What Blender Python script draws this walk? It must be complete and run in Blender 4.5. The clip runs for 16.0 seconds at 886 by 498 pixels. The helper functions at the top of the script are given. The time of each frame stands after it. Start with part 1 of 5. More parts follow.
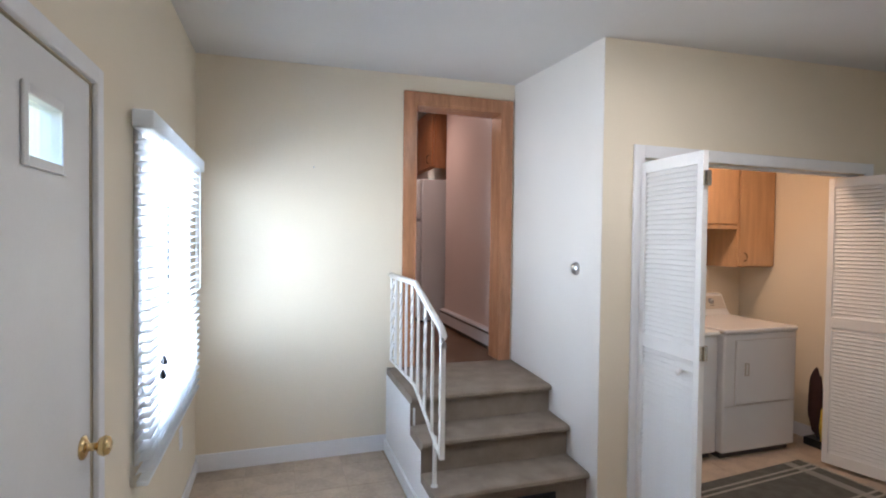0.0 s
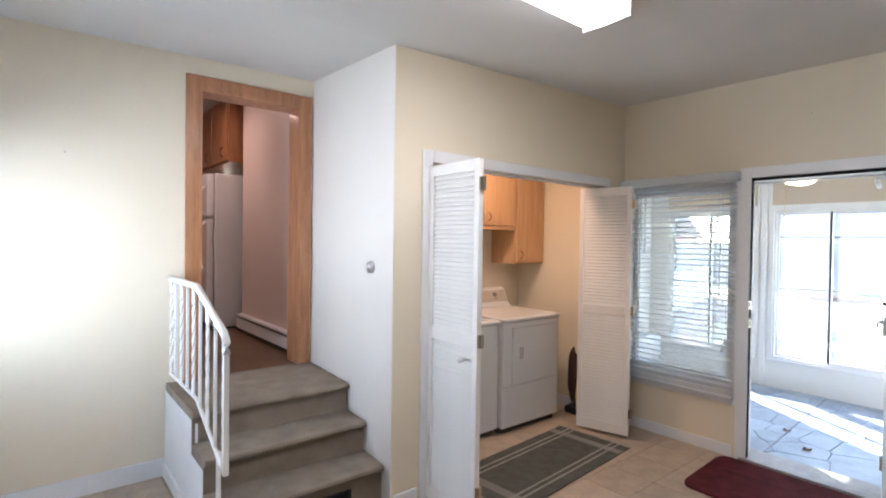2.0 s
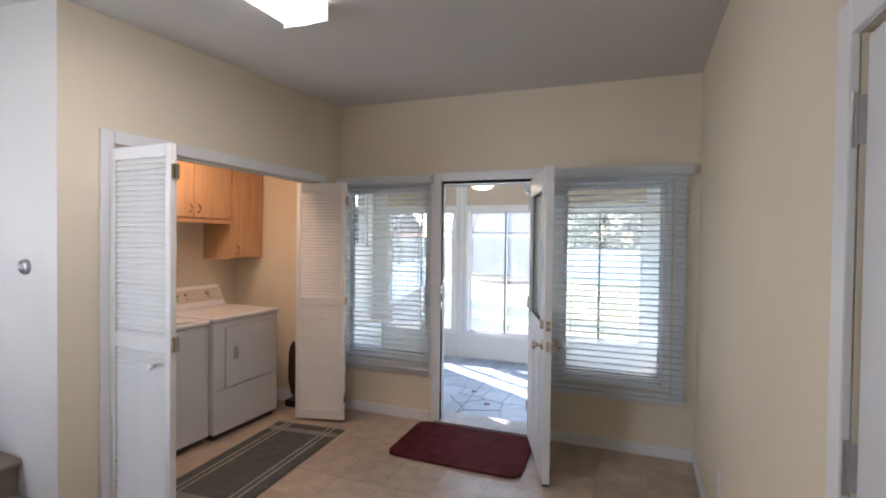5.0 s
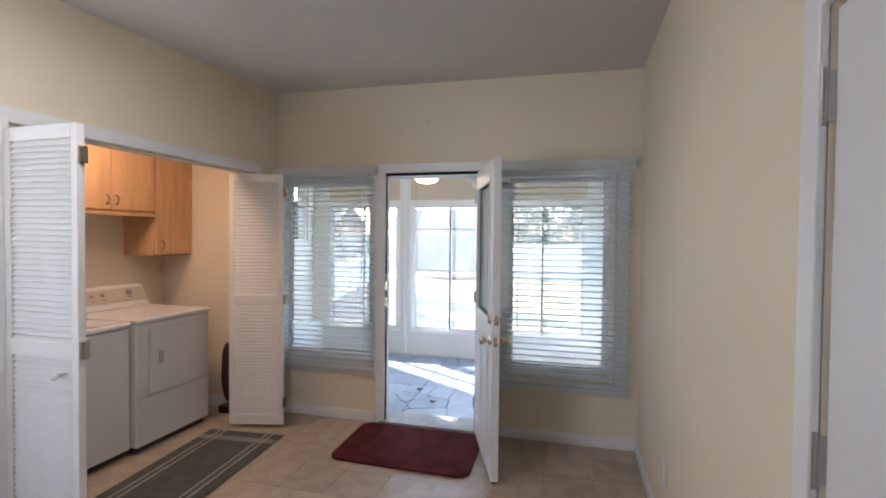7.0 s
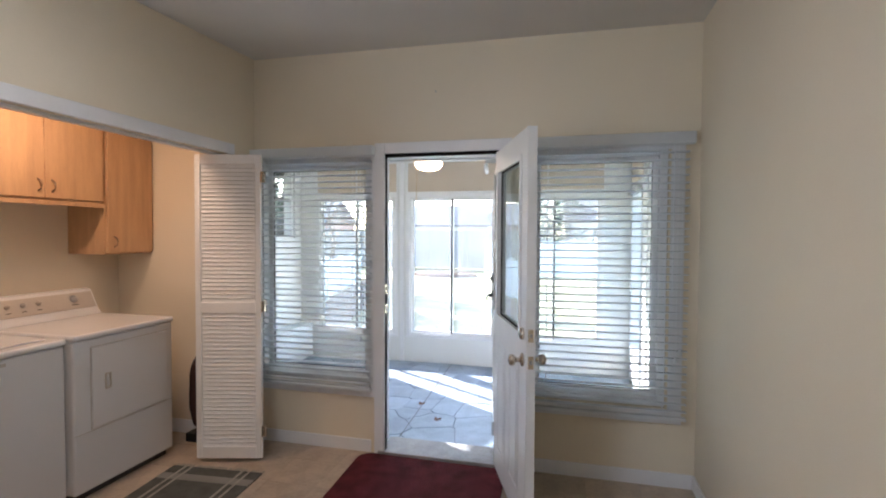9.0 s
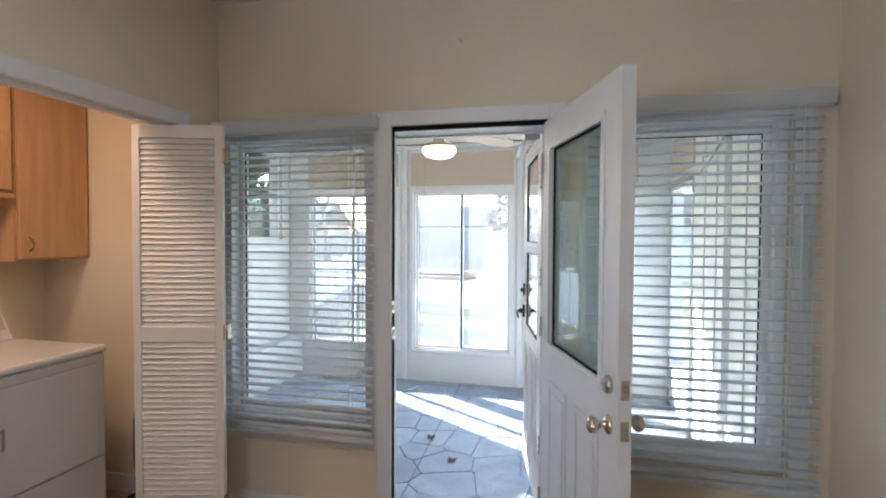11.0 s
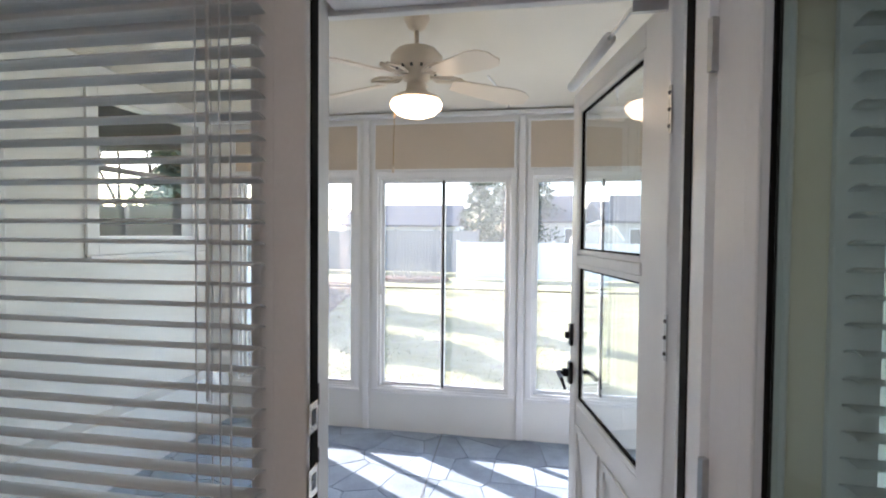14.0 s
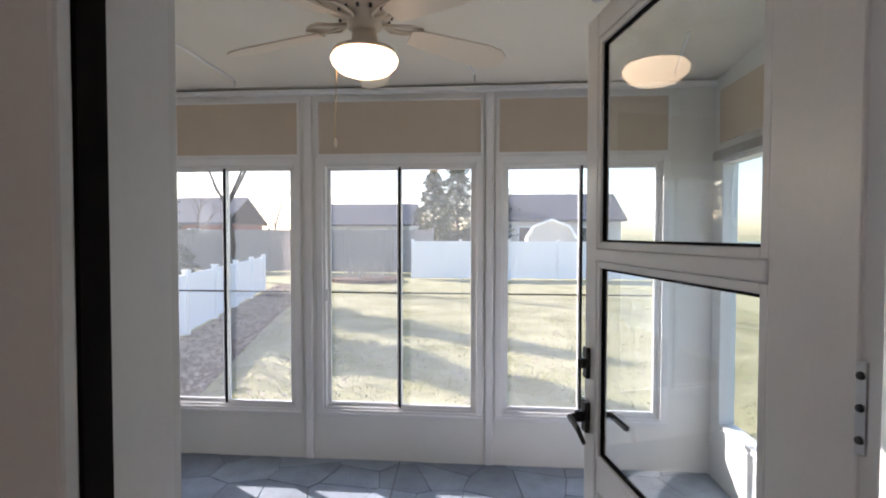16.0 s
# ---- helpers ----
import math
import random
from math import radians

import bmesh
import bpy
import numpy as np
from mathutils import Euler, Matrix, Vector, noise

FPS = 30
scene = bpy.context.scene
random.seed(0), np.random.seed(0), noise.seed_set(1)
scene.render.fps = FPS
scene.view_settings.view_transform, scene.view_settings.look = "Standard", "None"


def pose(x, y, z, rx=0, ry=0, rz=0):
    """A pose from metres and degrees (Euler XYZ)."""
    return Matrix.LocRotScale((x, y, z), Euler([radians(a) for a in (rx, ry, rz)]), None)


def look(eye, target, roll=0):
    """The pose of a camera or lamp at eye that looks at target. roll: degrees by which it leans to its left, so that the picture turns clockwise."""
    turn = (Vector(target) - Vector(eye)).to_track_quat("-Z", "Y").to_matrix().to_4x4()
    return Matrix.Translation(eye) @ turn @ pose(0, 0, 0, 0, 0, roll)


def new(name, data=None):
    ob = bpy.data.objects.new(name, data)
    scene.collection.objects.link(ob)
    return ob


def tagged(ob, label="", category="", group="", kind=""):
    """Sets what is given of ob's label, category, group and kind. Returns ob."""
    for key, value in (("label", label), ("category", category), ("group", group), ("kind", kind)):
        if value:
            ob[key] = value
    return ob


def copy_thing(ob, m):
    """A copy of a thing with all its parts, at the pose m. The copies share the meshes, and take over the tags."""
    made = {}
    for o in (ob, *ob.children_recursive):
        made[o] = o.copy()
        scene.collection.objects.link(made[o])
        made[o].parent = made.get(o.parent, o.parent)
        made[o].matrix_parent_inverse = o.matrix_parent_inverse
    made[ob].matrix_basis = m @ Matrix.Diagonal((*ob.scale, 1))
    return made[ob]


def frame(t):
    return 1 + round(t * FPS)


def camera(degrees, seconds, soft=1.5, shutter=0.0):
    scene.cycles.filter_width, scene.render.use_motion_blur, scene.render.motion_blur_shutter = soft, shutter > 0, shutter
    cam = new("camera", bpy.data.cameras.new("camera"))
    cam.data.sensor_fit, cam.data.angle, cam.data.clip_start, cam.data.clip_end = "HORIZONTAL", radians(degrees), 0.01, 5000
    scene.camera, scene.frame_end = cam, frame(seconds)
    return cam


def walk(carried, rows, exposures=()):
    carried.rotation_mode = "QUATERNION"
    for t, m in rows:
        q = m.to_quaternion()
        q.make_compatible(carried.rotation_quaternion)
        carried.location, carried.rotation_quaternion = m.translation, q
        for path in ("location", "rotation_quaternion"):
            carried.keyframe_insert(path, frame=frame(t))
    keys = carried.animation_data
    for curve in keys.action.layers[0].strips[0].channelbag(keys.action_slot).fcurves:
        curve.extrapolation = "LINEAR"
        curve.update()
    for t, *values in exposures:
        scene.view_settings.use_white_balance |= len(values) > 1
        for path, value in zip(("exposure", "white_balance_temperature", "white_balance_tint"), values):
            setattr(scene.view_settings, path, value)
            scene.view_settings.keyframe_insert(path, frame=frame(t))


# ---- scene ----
cam = camera(82.8, 16.0, 2.0)
PATH = [
    (0, (1.346, 0.289, 1.53), (1.973, 2.188, 1.487), 0.7),
    (0.5, (1.39, 0.274, 1.528), (2.182, 2.11, 1.489), 0.8),
    (1, (1.414, 0.265, 1.528), (2.378, 2.017, 1.488), 0.8),
    (1.5, (1.437, 0.257, 1.521), (2.557, 1.913, 1.486), 0.8),
    (2, (1.441, 0.236, 1.521), (2.705, 1.786, 1.491), 0.8),
    (2.5, (1.454, 0.207, 1.518), (2.853, 1.636, 1.487), 0.7),
    (3, (1.467, 0.18, 1.521), (2.987, 1.48, 1.485), 0.8),
    (3.5, (1.482, 0.149, 1.523), (3.109, 1.311, 1.487), 0.7),
    (4, (1.492, 0.124, 1.519), (3.221, 1.13, 1.483), 0.7),
    (4.5, (1.494, 0.1, 1.523), (3.299, 0.96, 1.486), 0.7),
    (5, (1.494, 0.07, 1.517), (3.353, 0.805, 1.48), 0.7),
    (7.5, (1.705, 0.171, 1.491), (3.639, 0.679, 1.436), 0.4),
    (8, (1.875, 0.245, 1.483), (3.811, 0.743, 1.422), 0.3),
    (8.5, (2.032, 0.327, 1.467), (3.969, 0.82, 1.409), 0.4),
    (9, (2.205, 0.425, 1.472), (4.144, 0.911, 1.412), 0.3),
    (11.5, (3.206, 0.851, 1.463), (5.152, 1.308, 1.406), 0.3),
    (12, (3.449, 0.923, 1.473), (5.398, 1.365, 1.411), 0.4),
    (12.5, (3.696, 1.011, 1.465), (5.648, 1.444, 1.403), 0.6),
    (13, (3.961, 1.097, 1.475), (5.915, 1.518, 1.413), 0.5),
    (13.5, (4.195, 1.139, 1.475), (6.154, 1.54, 1.417), 0.5),
    (14, (4.409, 1.176, 1.471), (6.378, 1.522, 1.414), 0.5),
    (14.5, (4.589, 1.239, 1.47), (6.572, 1.487, 1.412), 0.5),
    (15, (4.73, 1.266, 1.463), (6.721, 1.449, 1.405), 0.4),
    (15.5, (4.854, 1.282, 1.455), (6.846, 1.452, 1.398), 0.3),
    (16, (4.978, 1.293, 1.44), (6.97, 1.458, 1.382), 0.1),
]
EXPOSURES = [(0.0, 2.85, 5650, 15), (1.2, 3.05, 5650, 15), (2.5, 3.15, 5750, 16), (3.7, 2.87, 5800, 17), (5.0, 2.72, 5800, 18), (9.0, 2.78, 5750, 16), (12.5, 2.5, 5850, 15), (14.5, 1.95, 6100, 20), (16.0, 1.4, 6250, 22)]
walk(cam, [(t, look(eye, target, roll)) for t, eye, target, roll in PATH], EXPOSURES)

# ---------------------------------------------------------------- light
SUN_AZ, SUN_EL = 57.0, 24.5          # degrees from +x towards +y, and above the horizon
world = bpy.data.worlds.new("sky")
scene.world = world
world.use_nodes = True
wn = world.node_tree.nodes
sky = wn.new("ShaderNodeTexSky")
sky.sky_type, sky.sun_disc = "NISHITA", False
sky.sun_elevation, sky.sun_rotation = radians(SUN_EL), radians(90 - SUN_AZ)
wn["Background"].inputs["Strength"].default_value = 0.15
world.node_tree.links.new(sky.outputs[0], wn["Background"].inputs["Color"])

sun_data = bpy.data.lights.new("sun", "SUN")
sun_data.energy, sun_data.angle, sun_data.color = 5.0, radians(0.5), (1.0, 0.94, 0.84)
sun = new("sun", sun_data)
sun.matrix_world = look((math.cos(radians(SUN_AZ)) * 30, math.sin(radians(SUN_AZ)) * 30, 30 * math.tan(radians(SUN_EL))), (0, 0, 0))


def area(name, eye, target, w, h, watts, color):
    d = bpy.data.lights.new(name, "AREA")
    d.shape, d.size, d.size_y, d.energy, d.color = "RECTANGLE", w, h, watts, color
    ob = new(name, d)
    ob.matrix_world = look(eye, target)
    return ob


area("window_skylight", (0.842, 2.96, 1.33), (2.0, 2.96, 1.33), 0.98, 1.08, 6.5, (0.88, 0.95, 1.0))
area("closet_bulb_light", (4.2, 2.95, 2.35), (4.4, 3.1, 0.0), 0.25, 0.25, 1.7, (1.0, 0.66, 0.40))
# unseen lamp added to brighten the kitchen beyond the doorway
area("kitchen_fill_light", (2.4, 5.3, 2.9), (2.4, 5.3, 0.0), 0.4, 0.4, 1.3, (1.0, 0.70, 0.54))
area("tube_light", (2.88, 1.61, 2.54), (2.88, 1.61, 0.0), 1.15, 0.2, 1.6, (1.0, 0.91, 0.80))

# ---------------------------------------------------------------- materials


def material(name, color, rough=0.6, metal=0.0, vary=0.12, scale=3.0, fine=60.0, bump=0.05, spec=0.5, stretch=(1, 1, 1), second=None):
    """Paint, plastic, wood or metal: two scales of variation in tone, fine relief."""
    m = bpy.data.materials.new(name)
    m.use_nodes = True
    n, l = m.node_tree.nodes, m.node_tree.links
    b = n["Principled BSDF"]
    b.inputs["Roughness"].default_value, b.inputs["Metallic"].default_value = rough, metal
    b.inputs["Specular IOR Level"].default_value = spec
    tc, mp = n.new("ShaderNodeTexCoord"), n.new("ShaderNodeMapping")
    mp.inputs["Scale"].default_value = stretch
    l.new(tc.outputs["Object"], mp.inputs["Vector"])
    big, small = n.new("ShaderNodeTexNoise"), n.new("ShaderNodeTexNoise")
    big.inputs["Scale"].default_value, small.inputs["Scale"].default_value = scale, fine
    big.inputs["Detail"].default_value, small.inputs["Detail"].default_value = 3, 4
    for t in (big, small):
        l.new(mp.outputs[0], t.inputs["Vector"])
    add = n.new("ShaderNodeMath")
    add.operation = "MULTIPLY_ADD"
    l.new(small.outputs["Fac"], add.inputs[0])
    add.inputs[1].default_value = 0.5
    l.new(big.outputs["Fac"], add.inputs[2])
    ramp = n.new("ShaderNodeValToRGB")
    dark = second or tuple(c * (1 - vary) for c in color)
    lite = color if second else tuple(min(1, c * (1 + vary * 0.5)) for c in color)
    ramp.color_ramp.elements[0].position, ramp.color_ramp.elements[1].position = 0.45, 1.05
    ramp.color_ramp.elements[0].color, ramp.color_ramp.elements[1].color = (*dark, 1), (*lite, 1)
    l.new(add.outputs[0], ramp.inputs[0])
    l.new(ramp.outputs[0], b.inputs["Base Color"])
    if bump:
        bp = n.new("ShaderNodeBump")
        bp.inputs["Strength"].default_value, bp.inputs["Distance"].default_value = bump, 0.01
        l.new(small.outputs["Fac"], bp.inputs["Height"])
        l.new(bp.outputs[0], b.inputs["Normal"])
    return m


def random_tone(m, amount):
    """Each object of its own tone."""
    n, l = m.node_tree.nodes, m.node_tree.links
    b = n["Principled BSDF"]
    src = b.inputs["Base Color"].links[0].from_socket
    info, mr, mix = n.new("ShaderNodeObjectInfo"), n.new("ShaderNodeMapRange"), n.new("ShaderNodeMixRGB")
    mr.inputs["To Min"].default_value, mr.inputs["To Max"].default_value = 1 - amount, 1 + amount * 0.4
    mix.blend_type, mix.inputs[0].default_value = "MULTIPLY", 1.0
    l.new(info.outputs["Random"], mr.inputs["Value"])
    l.new(src, mix.inputs[1])
    l.new(mr.outputs[0], mix.inputs[2])
    l.new(mix.outputs[0], b.inputs["Base Color"])
    return m


def glow(name, color, strength):
    m = bpy.data.materials.new(name)
    m.use_nodes = True
    b = m.node_tree.nodes["Principled BSDF"]
    b.inputs["Base Color"].default_value = (*color, 1)
    b.inputs["Emission Color"].default_value, b.inputs["Emission Strength"].default_value = (*color, 1), strength
    return m


def pane_glass(name, tint=(0.97, 0.99, 0.98), gloss=1.0):
    m = bpy.data.materials.new(name)
    m.use_nodes = True
    n, l = m.node_tree.nodes, m.node_tree.links
    n.remove(n["Principled BSDF"])
    tr, gl, fr, mx = n.new("ShaderNodeBsdfTransparent"), n.new("ShaderNodeBsdfGlossy"), n.new("ShaderNodeLayerWeight"), n.new("ShaderNodeMixShader")
    tr.inputs[0].default_value = (*tint, 1)
    gl.inputs["Roughness"].default_value = 0.015
    gl.inputs[0].default_value = (gloss, gloss, gloss, 1)
    fr.inputs["Blend"].default_value = 0.5
    pw, ma = n.new("ShaderNodeMath"), n.new("ShaderNodeMath")
    pw.operation, pw.inputs[1].default_value = "POWER", 5.0
    ma.operation, ma.inputs[1].default_value, ma.inputs[2].default_value = "MULTIPLY_ADD", 0.96, 0.04
    l.new(fr.outputs["Facing"], pw.inputs[0])
    l.new(pw.outputs[0], ma.inputs[0])
    l.new(ma.outputs[0], mx.inputs[0])
    l.new(tr.outputs[0], mx.inputs[1])
    l.new(gl.outputs[0], mx.inputs[2])
    l.new(mx.outputs[0], n["Material Output"].inputs[0])
    return m


CREAM = material("cream_wall_paint", (0.80, 0.715, 0.565), 0.75, vary=0.05, scale=1.2, fine=180, bump=0.06)
WHITEWALL = material("white_wall_paint", (0.75, 0.71, 0.655), 0.75, vary=0.05, scale=1.2, fine=180, bump=0.06)
CEIL = material("ceiling_paint", (0.66, 0.64, 0.61), 0.85, vary=0.05, scale=1.5, fine=150, bump=0.15)
TRIM = material("white_trim_paint", (0.82, 0.82, 0.83), 0.4, vary=0.05, scale=5, fine=90, bump=0.03)
DOORWHITE = material("white_door_paint", (0.78, 0.79, 0.80), 0.35, vary=0.04, scale=4, fine=90, bump=0.03)
LOUVRE = material("white_louvre_paint", (0.80, 0.78, 0.75), 0.45, vary=0.05, scale=6, fine=90, bump=0.03)
SLAT = material("white_blind_slat", (0.84, 0.86, 0.88), 0.35, vary=0.04, scale=6, fine=80, bump=0.02)
ALU = material("white_aluminium", (0.76, 0.76, 0.76), 0.3, 0.0, vary=0.05, scale=6, fine=120, bump=0.02)
OAK = material("oak_casing", (0.44, 0.205, 0.10), 0.25, vary=0.3, scale=5, fine=40, bump=0.06, stretch=(6, 6, 0.5))
MAPLE = material("maple_cabinet", (0.56, 0.345, 0.185), 0.4, vary=0.18, scale=4, fine=40, bump=0.04, stretch=(6, 6, 0.6))
CHERRY = material("stained_cabinet", (0.33, 0.14, 0.06), 0.35, vary=0.25, scale=4, fine=40, bump=0.04, stretch=(6, 6, 0.6))
CARPET = material("grey_carpet", (0.30, 0.25, 0.20), 0.95, vary=0.25, scale=8, fine=300, bump=0.6, spec=0.1)
TILE = random_tone(material("beige_floor_tile", (0.56, 0.45, 0.34), 0.36, vary=0.28, scale=7, fine=40, bump=0.04, second=(0.34, 0.27, 0.205)), 0.13)
GROUT = material("grout", (0.42, 0.34, 0.26), 0.9, vary=0.15, fine=200, bump=0.3)
APPLIANCE = material("white_enamel", (0.72, 0.715, 0.715), 0.25, vary=0.03, scale=3, fine=200, bump=0.01)
PANELGREY = material("almond_plastic", (0.50, 0.45, 0.39), 0.4, vary=0.08)
DARKPL = material("dark_plastic", (0.05, 0.05, 0.05), 0.4, vary=0.2)
BLACK = material("black_metal", (0.015, 0.015, 0.016), 0.35, vary=0.3)
GASKET = material("dark_weatherstrip", (0.010, 0.008, 0.007), 0.85, vary=0.3, spec=0.1)
BRASS = material("polished_brass", (0.75, 0.56, 0.28), 0.18, 1.0, vary=0.15)
NICKEL = material("satin_nickel", (0.66, 0.60, 0.52), 0.25, 1.0, vary=0.12)
BRONZE = material("dark_bronze", (0.26, 0.17, 0.10), 0.35, 0.8, vary=0.2)
STEEL = material("steel", (0.5, 0.5, 0.5), 0.35, 1.0, vary=0.2)
MAROON = material("maroon_pile", (0.115, 0.022, 0.026), 0.95, vary=0.55, scale=9, fine=160, bump=0.9, spec=0.1)
RUGDARK = material("charcoal_weave", (0.13, 0.13, 0.118), 0.95, vary=0.3, scale=12, fine=400, bump=0.7, spec=0.1)
RUGLIGHT = material("cream_weave", (0.40, 0.38, 0.33), 0.95, vary=0.2, scale=12, fine=400, bump=0.7, spec=0.1)
KFLOOR = material("brown_kitchen_floor", (0.16, 0.085, 0.045), 0.35, vary=0.3, scale=6, fine=60, bump=0.05)
PINKWALL = material("kitchen_wall_paint", (0.76, 0.63, 0.57), 0.35, vary=0.05, scale=1.2, fine=150, bump=0.05)
SUNWHITE = material("sunroom_white_panel", (0.78, 0.78, 0.765), 0.5, vary=0.04, scale=2, fine=100, bump=0.04)
SUNCEIL = material("sunroom_ceiling_panel", (0.74, 0.70, 0.63), 0.7, vary=0.05, scale=2, fine=200, bump=0.1)
SHADE = material("beige_shade_panel", (0.60, 0.51, 0.415), 0.8, vary=0.06, scale=2, fine=160, bump=0.1)
SLATE = random_tone(material("blue_grey_flagstone", (0.32, 0.38, 0.45), 0.5, vary=0.25, scale=6, fine=60, bump=0.25), 0.25)
CONCRETE = material("dark_stone_joint", (0.2, 0.21, 0.23), 0.8, vary=0.3, scale=5, fine=80, bump=0.4)
FANWHITE = material("fan_white", (0.70, 0.61, 0.51), 0.4, vary=0.04)
GRASS_G = material("lawn", (0.44, 0.40, 0.25), 0.95, vary=0.5, scale=1.1, fine=14, bump=0.5, second=(0.22, 0.21, 0.09), spec=0.1)
MULCH = material("leaf_litter", (0.22, 0.14, 0.10), 0.95, vary=0.5, scale=8, fine=40, bump=0.8, second=(0.08, 0.05, 0.045), spec=0.1)
VINYL = material("white_vinyl", (0.88, 0.88, 0.88), 0.4, vary=0.03)
GREYWOOD = material("weathered_fence", (0.30, 0.29, 0.28), 0.9, vary=0.3, stretch=(4, 4, 0.5))
LEAF = material("evergreen_needles", (0.07, 0.10, 0.065), 0.8, vary=0.5, scale=2, fine=20, bump=0)
BARK = material("bark", (0.10, 0.075, 0.06), 0.95, vary=0.4, fine=30, bump=0.7)
ROOF = material("dark_shingles", (0.11, 0.11, 0.125), 0.9, vary=0.3, fine=20, bump=0.5)
SIDING = material("house_siding", (0.55, 0.53, 0.50), 0.7, vary=0.1)
REDBRICK = material("red_brick_wall", (0.24, 0.10, 0.07), 0.85, vary=0.3, fine=20)
# dark grey in place of the shade in an unlit room
ROOMSHADE = material("painted_room_shade", (0.12, 0.12, 0.12), 0.8)
# blind slats let some light through
n_, l_ = SLAT.node_tree.nodes, SLAT.node_tree.links
tl_, ms_ = n_.new("ShaderNodeBsdfTranslucent"), n_.new("ShaderNodeMixShader")
tl_.inputs[0].default_value, ms_.inputs[0].default_value = (0.88, 0.91, 0.93, 1), 0.5
l_.new(n_["Principled BSDF"].outputs[0], ms_.inputs[1])
l_.new(tl_.outputs[0], ms_.inputs[2])
l_.new(ms_.outputs[0], n_["Material Output"].inputs[0])
GLASS = pane_glass("window_glass")
DUSTYGLASS = pane_glass("dusty_window_glass")
n_, l_ = DUSTYGLASS.node_tree.nodes, DUSTYGLASS.node_tree.links
src_ = n_["Material Output"].inputs[0].links[0].from_socket
dirt_, ramp_, dust_, md_ = n_.new("ShaderNodeTexNoise"), n_.new("ShaderNodeMapRange"), n_.new("ShaderNodeBsdfTranslucent"), n_.new("ShaderNodeMixShader")
dirt_.inputs["Scale"].default_value, dirt_.inputs["Detail"].default_value = 3.0, 6
ramp_.inputs["To Min"].default_value, ramp_.inputs["To Max"].default_value = 0.018, 0.07
dust_.inputs[0].default_value = (0.80, 0.82, 0.85, 1)
l_.new(dirt_.outputs["Fac"], ramp_.inputs["Value"])
l_.new(ramp_.outputs[0], md_.inputs[0])
l_.new(src_, md_.inputs[1])
l_.new(dust_.outputs[0], md_.inputs[2])
l_.new(md_.outputs[0], n_["Material Output"].inputs[0])
DOORGLASS = pane_glass("tinted_door_glass", (0.74, 0.82, 0.80), 1.0)
TUBE = glow("diffuser_glow", (1.0, 0.95, 0.86), 0.7)
BULB = glow("lamp_bowl_glow", (1.0, 0.74, 0.45), 1.7)

# ---------------------------------------------------------------- mesh helpers


def thing(name, label, category, group="", kind="", at=(0, 0, 0), turn=0.0):
    e = new(name)
    e.empty_display_size = 0.1
    e.matrix_world = pose(*at, 0, 0, turn)
    return tagged(e, label, category, group, kind)


def mesh_of(name, bm, mat, smooth=False):
    me = bpy.data.meshes.new(name)
    bm.normal_update()
    bm.to_mesh(me)
    bm.free()
    me.materials.append(mat)
    if smooth:
        for p in me.polygons:
            p.use_smooth = True
    return me


def part(name, bm, mat, parent=None, label="", smooth=False):
    ob = new(name, mesh_of(name, bm, mat, smooth))
    ob.parent = parent
    return tagged(ob, label)


def shared(name, me, parent, m):
    ob = new(name, me)
    ob.parent = parent
    ob.matrix_basis = m
    return ob


def structure(name, bm, mat, label="", category=""):
    return tagged(part(name, bm, mat), label, category, "", "structure")


def box(bm, x0, y0, z0, x1, y1, z1, bevel=0.0, m=None):
    r = bmesh.ops.create_cube(bm, size=1)
    vs = r["verts"]
    for v in vs:
        v.co = Vector(((x0 + x1) / 2 + v.co.x * (x1 - x0), (y0 + y1) / 2 + v.co.y * (y1 - y0), (z0 + z1) / 2 + v.co.z * (z1 - z0)))
    if bevel:
        es = list({e for v in vs for e in v.link_edges})
        out = bmesh.ops.bevel(bm, geom=es, offset=bevel, segments=2, affect="EDGES", profile=0.5)
        vs = list({v for f in out["faces"] for v in f.verts} | {v for v in vs if v.is_valid})
    if m is not None:
        bmesh.ops.transform(bm, matrix=m, verts=vs)
    return bm


def B(*a, bevel=0.0, m=None):
    return box(bmesh.new(), *a, bevel=bevel, m=m)


def boxes(*rows, bevel=0.0):
    bm = bmesh.new()
    for r in rows:
        box(bm, *r, bevel=bevel)
    return bm


def frame_boxes(axis, a0, a1, z0, z1, d0, d1, w, bottom=True, bevel=0.0):
    """A rectangular frame in the plane x or y = const: outer size a0..a1, z0..z1, depth d0..d1, bars w wide."""
    bm = bmesh.new()
    rows = [(a0, z0, a0 + w, z1), (a1 - w, z0, a1, z1), (a0 + w, z1 - w, a1 - w, z1)]
    if bottom:
        rows.append((a0 + w, z0, a1 - w, z0 + w))
    for p0, q0, p1, q1 in rows:
        if axis == "x":
            box(bm, d0, p0, q0, d1, p1, q1, bevel)
        else:
            box(bm, p0, d0, q0, p1, d1, q1, bevel)
    return bm


def lathe(profile, n=24, m=None):
    """A turned body round z from (radius, z) pairs."""
    bm = bmesh.new()
    rings = []
    for r, z in profile:
        if r < 1e-5:
            rings.append([bm.verts.new((0, 0, z))])
        else:
            rings.append([bm.verts.new((r * math.cos(2 * math.pi * i / n), r * math.sin(2 * math.pi * i / n), z)) for i in range(n)])
    for a, b in zip(rings, rings[1:]):
        for i in range(n):
            q = [a[i % len(a)], a[(i + 1) % len(a)], b[(i + 1) % len(b)], b[i % len(b)]]
            q = list(dict.fromkeys(q))
            if len(q) > 2:
                bm.faces.new(q)
    bmesh.ops.recalc_face_normals(bm, faces=bm.faces)
    if m is not None:
        bm.transform(m)
    return bm


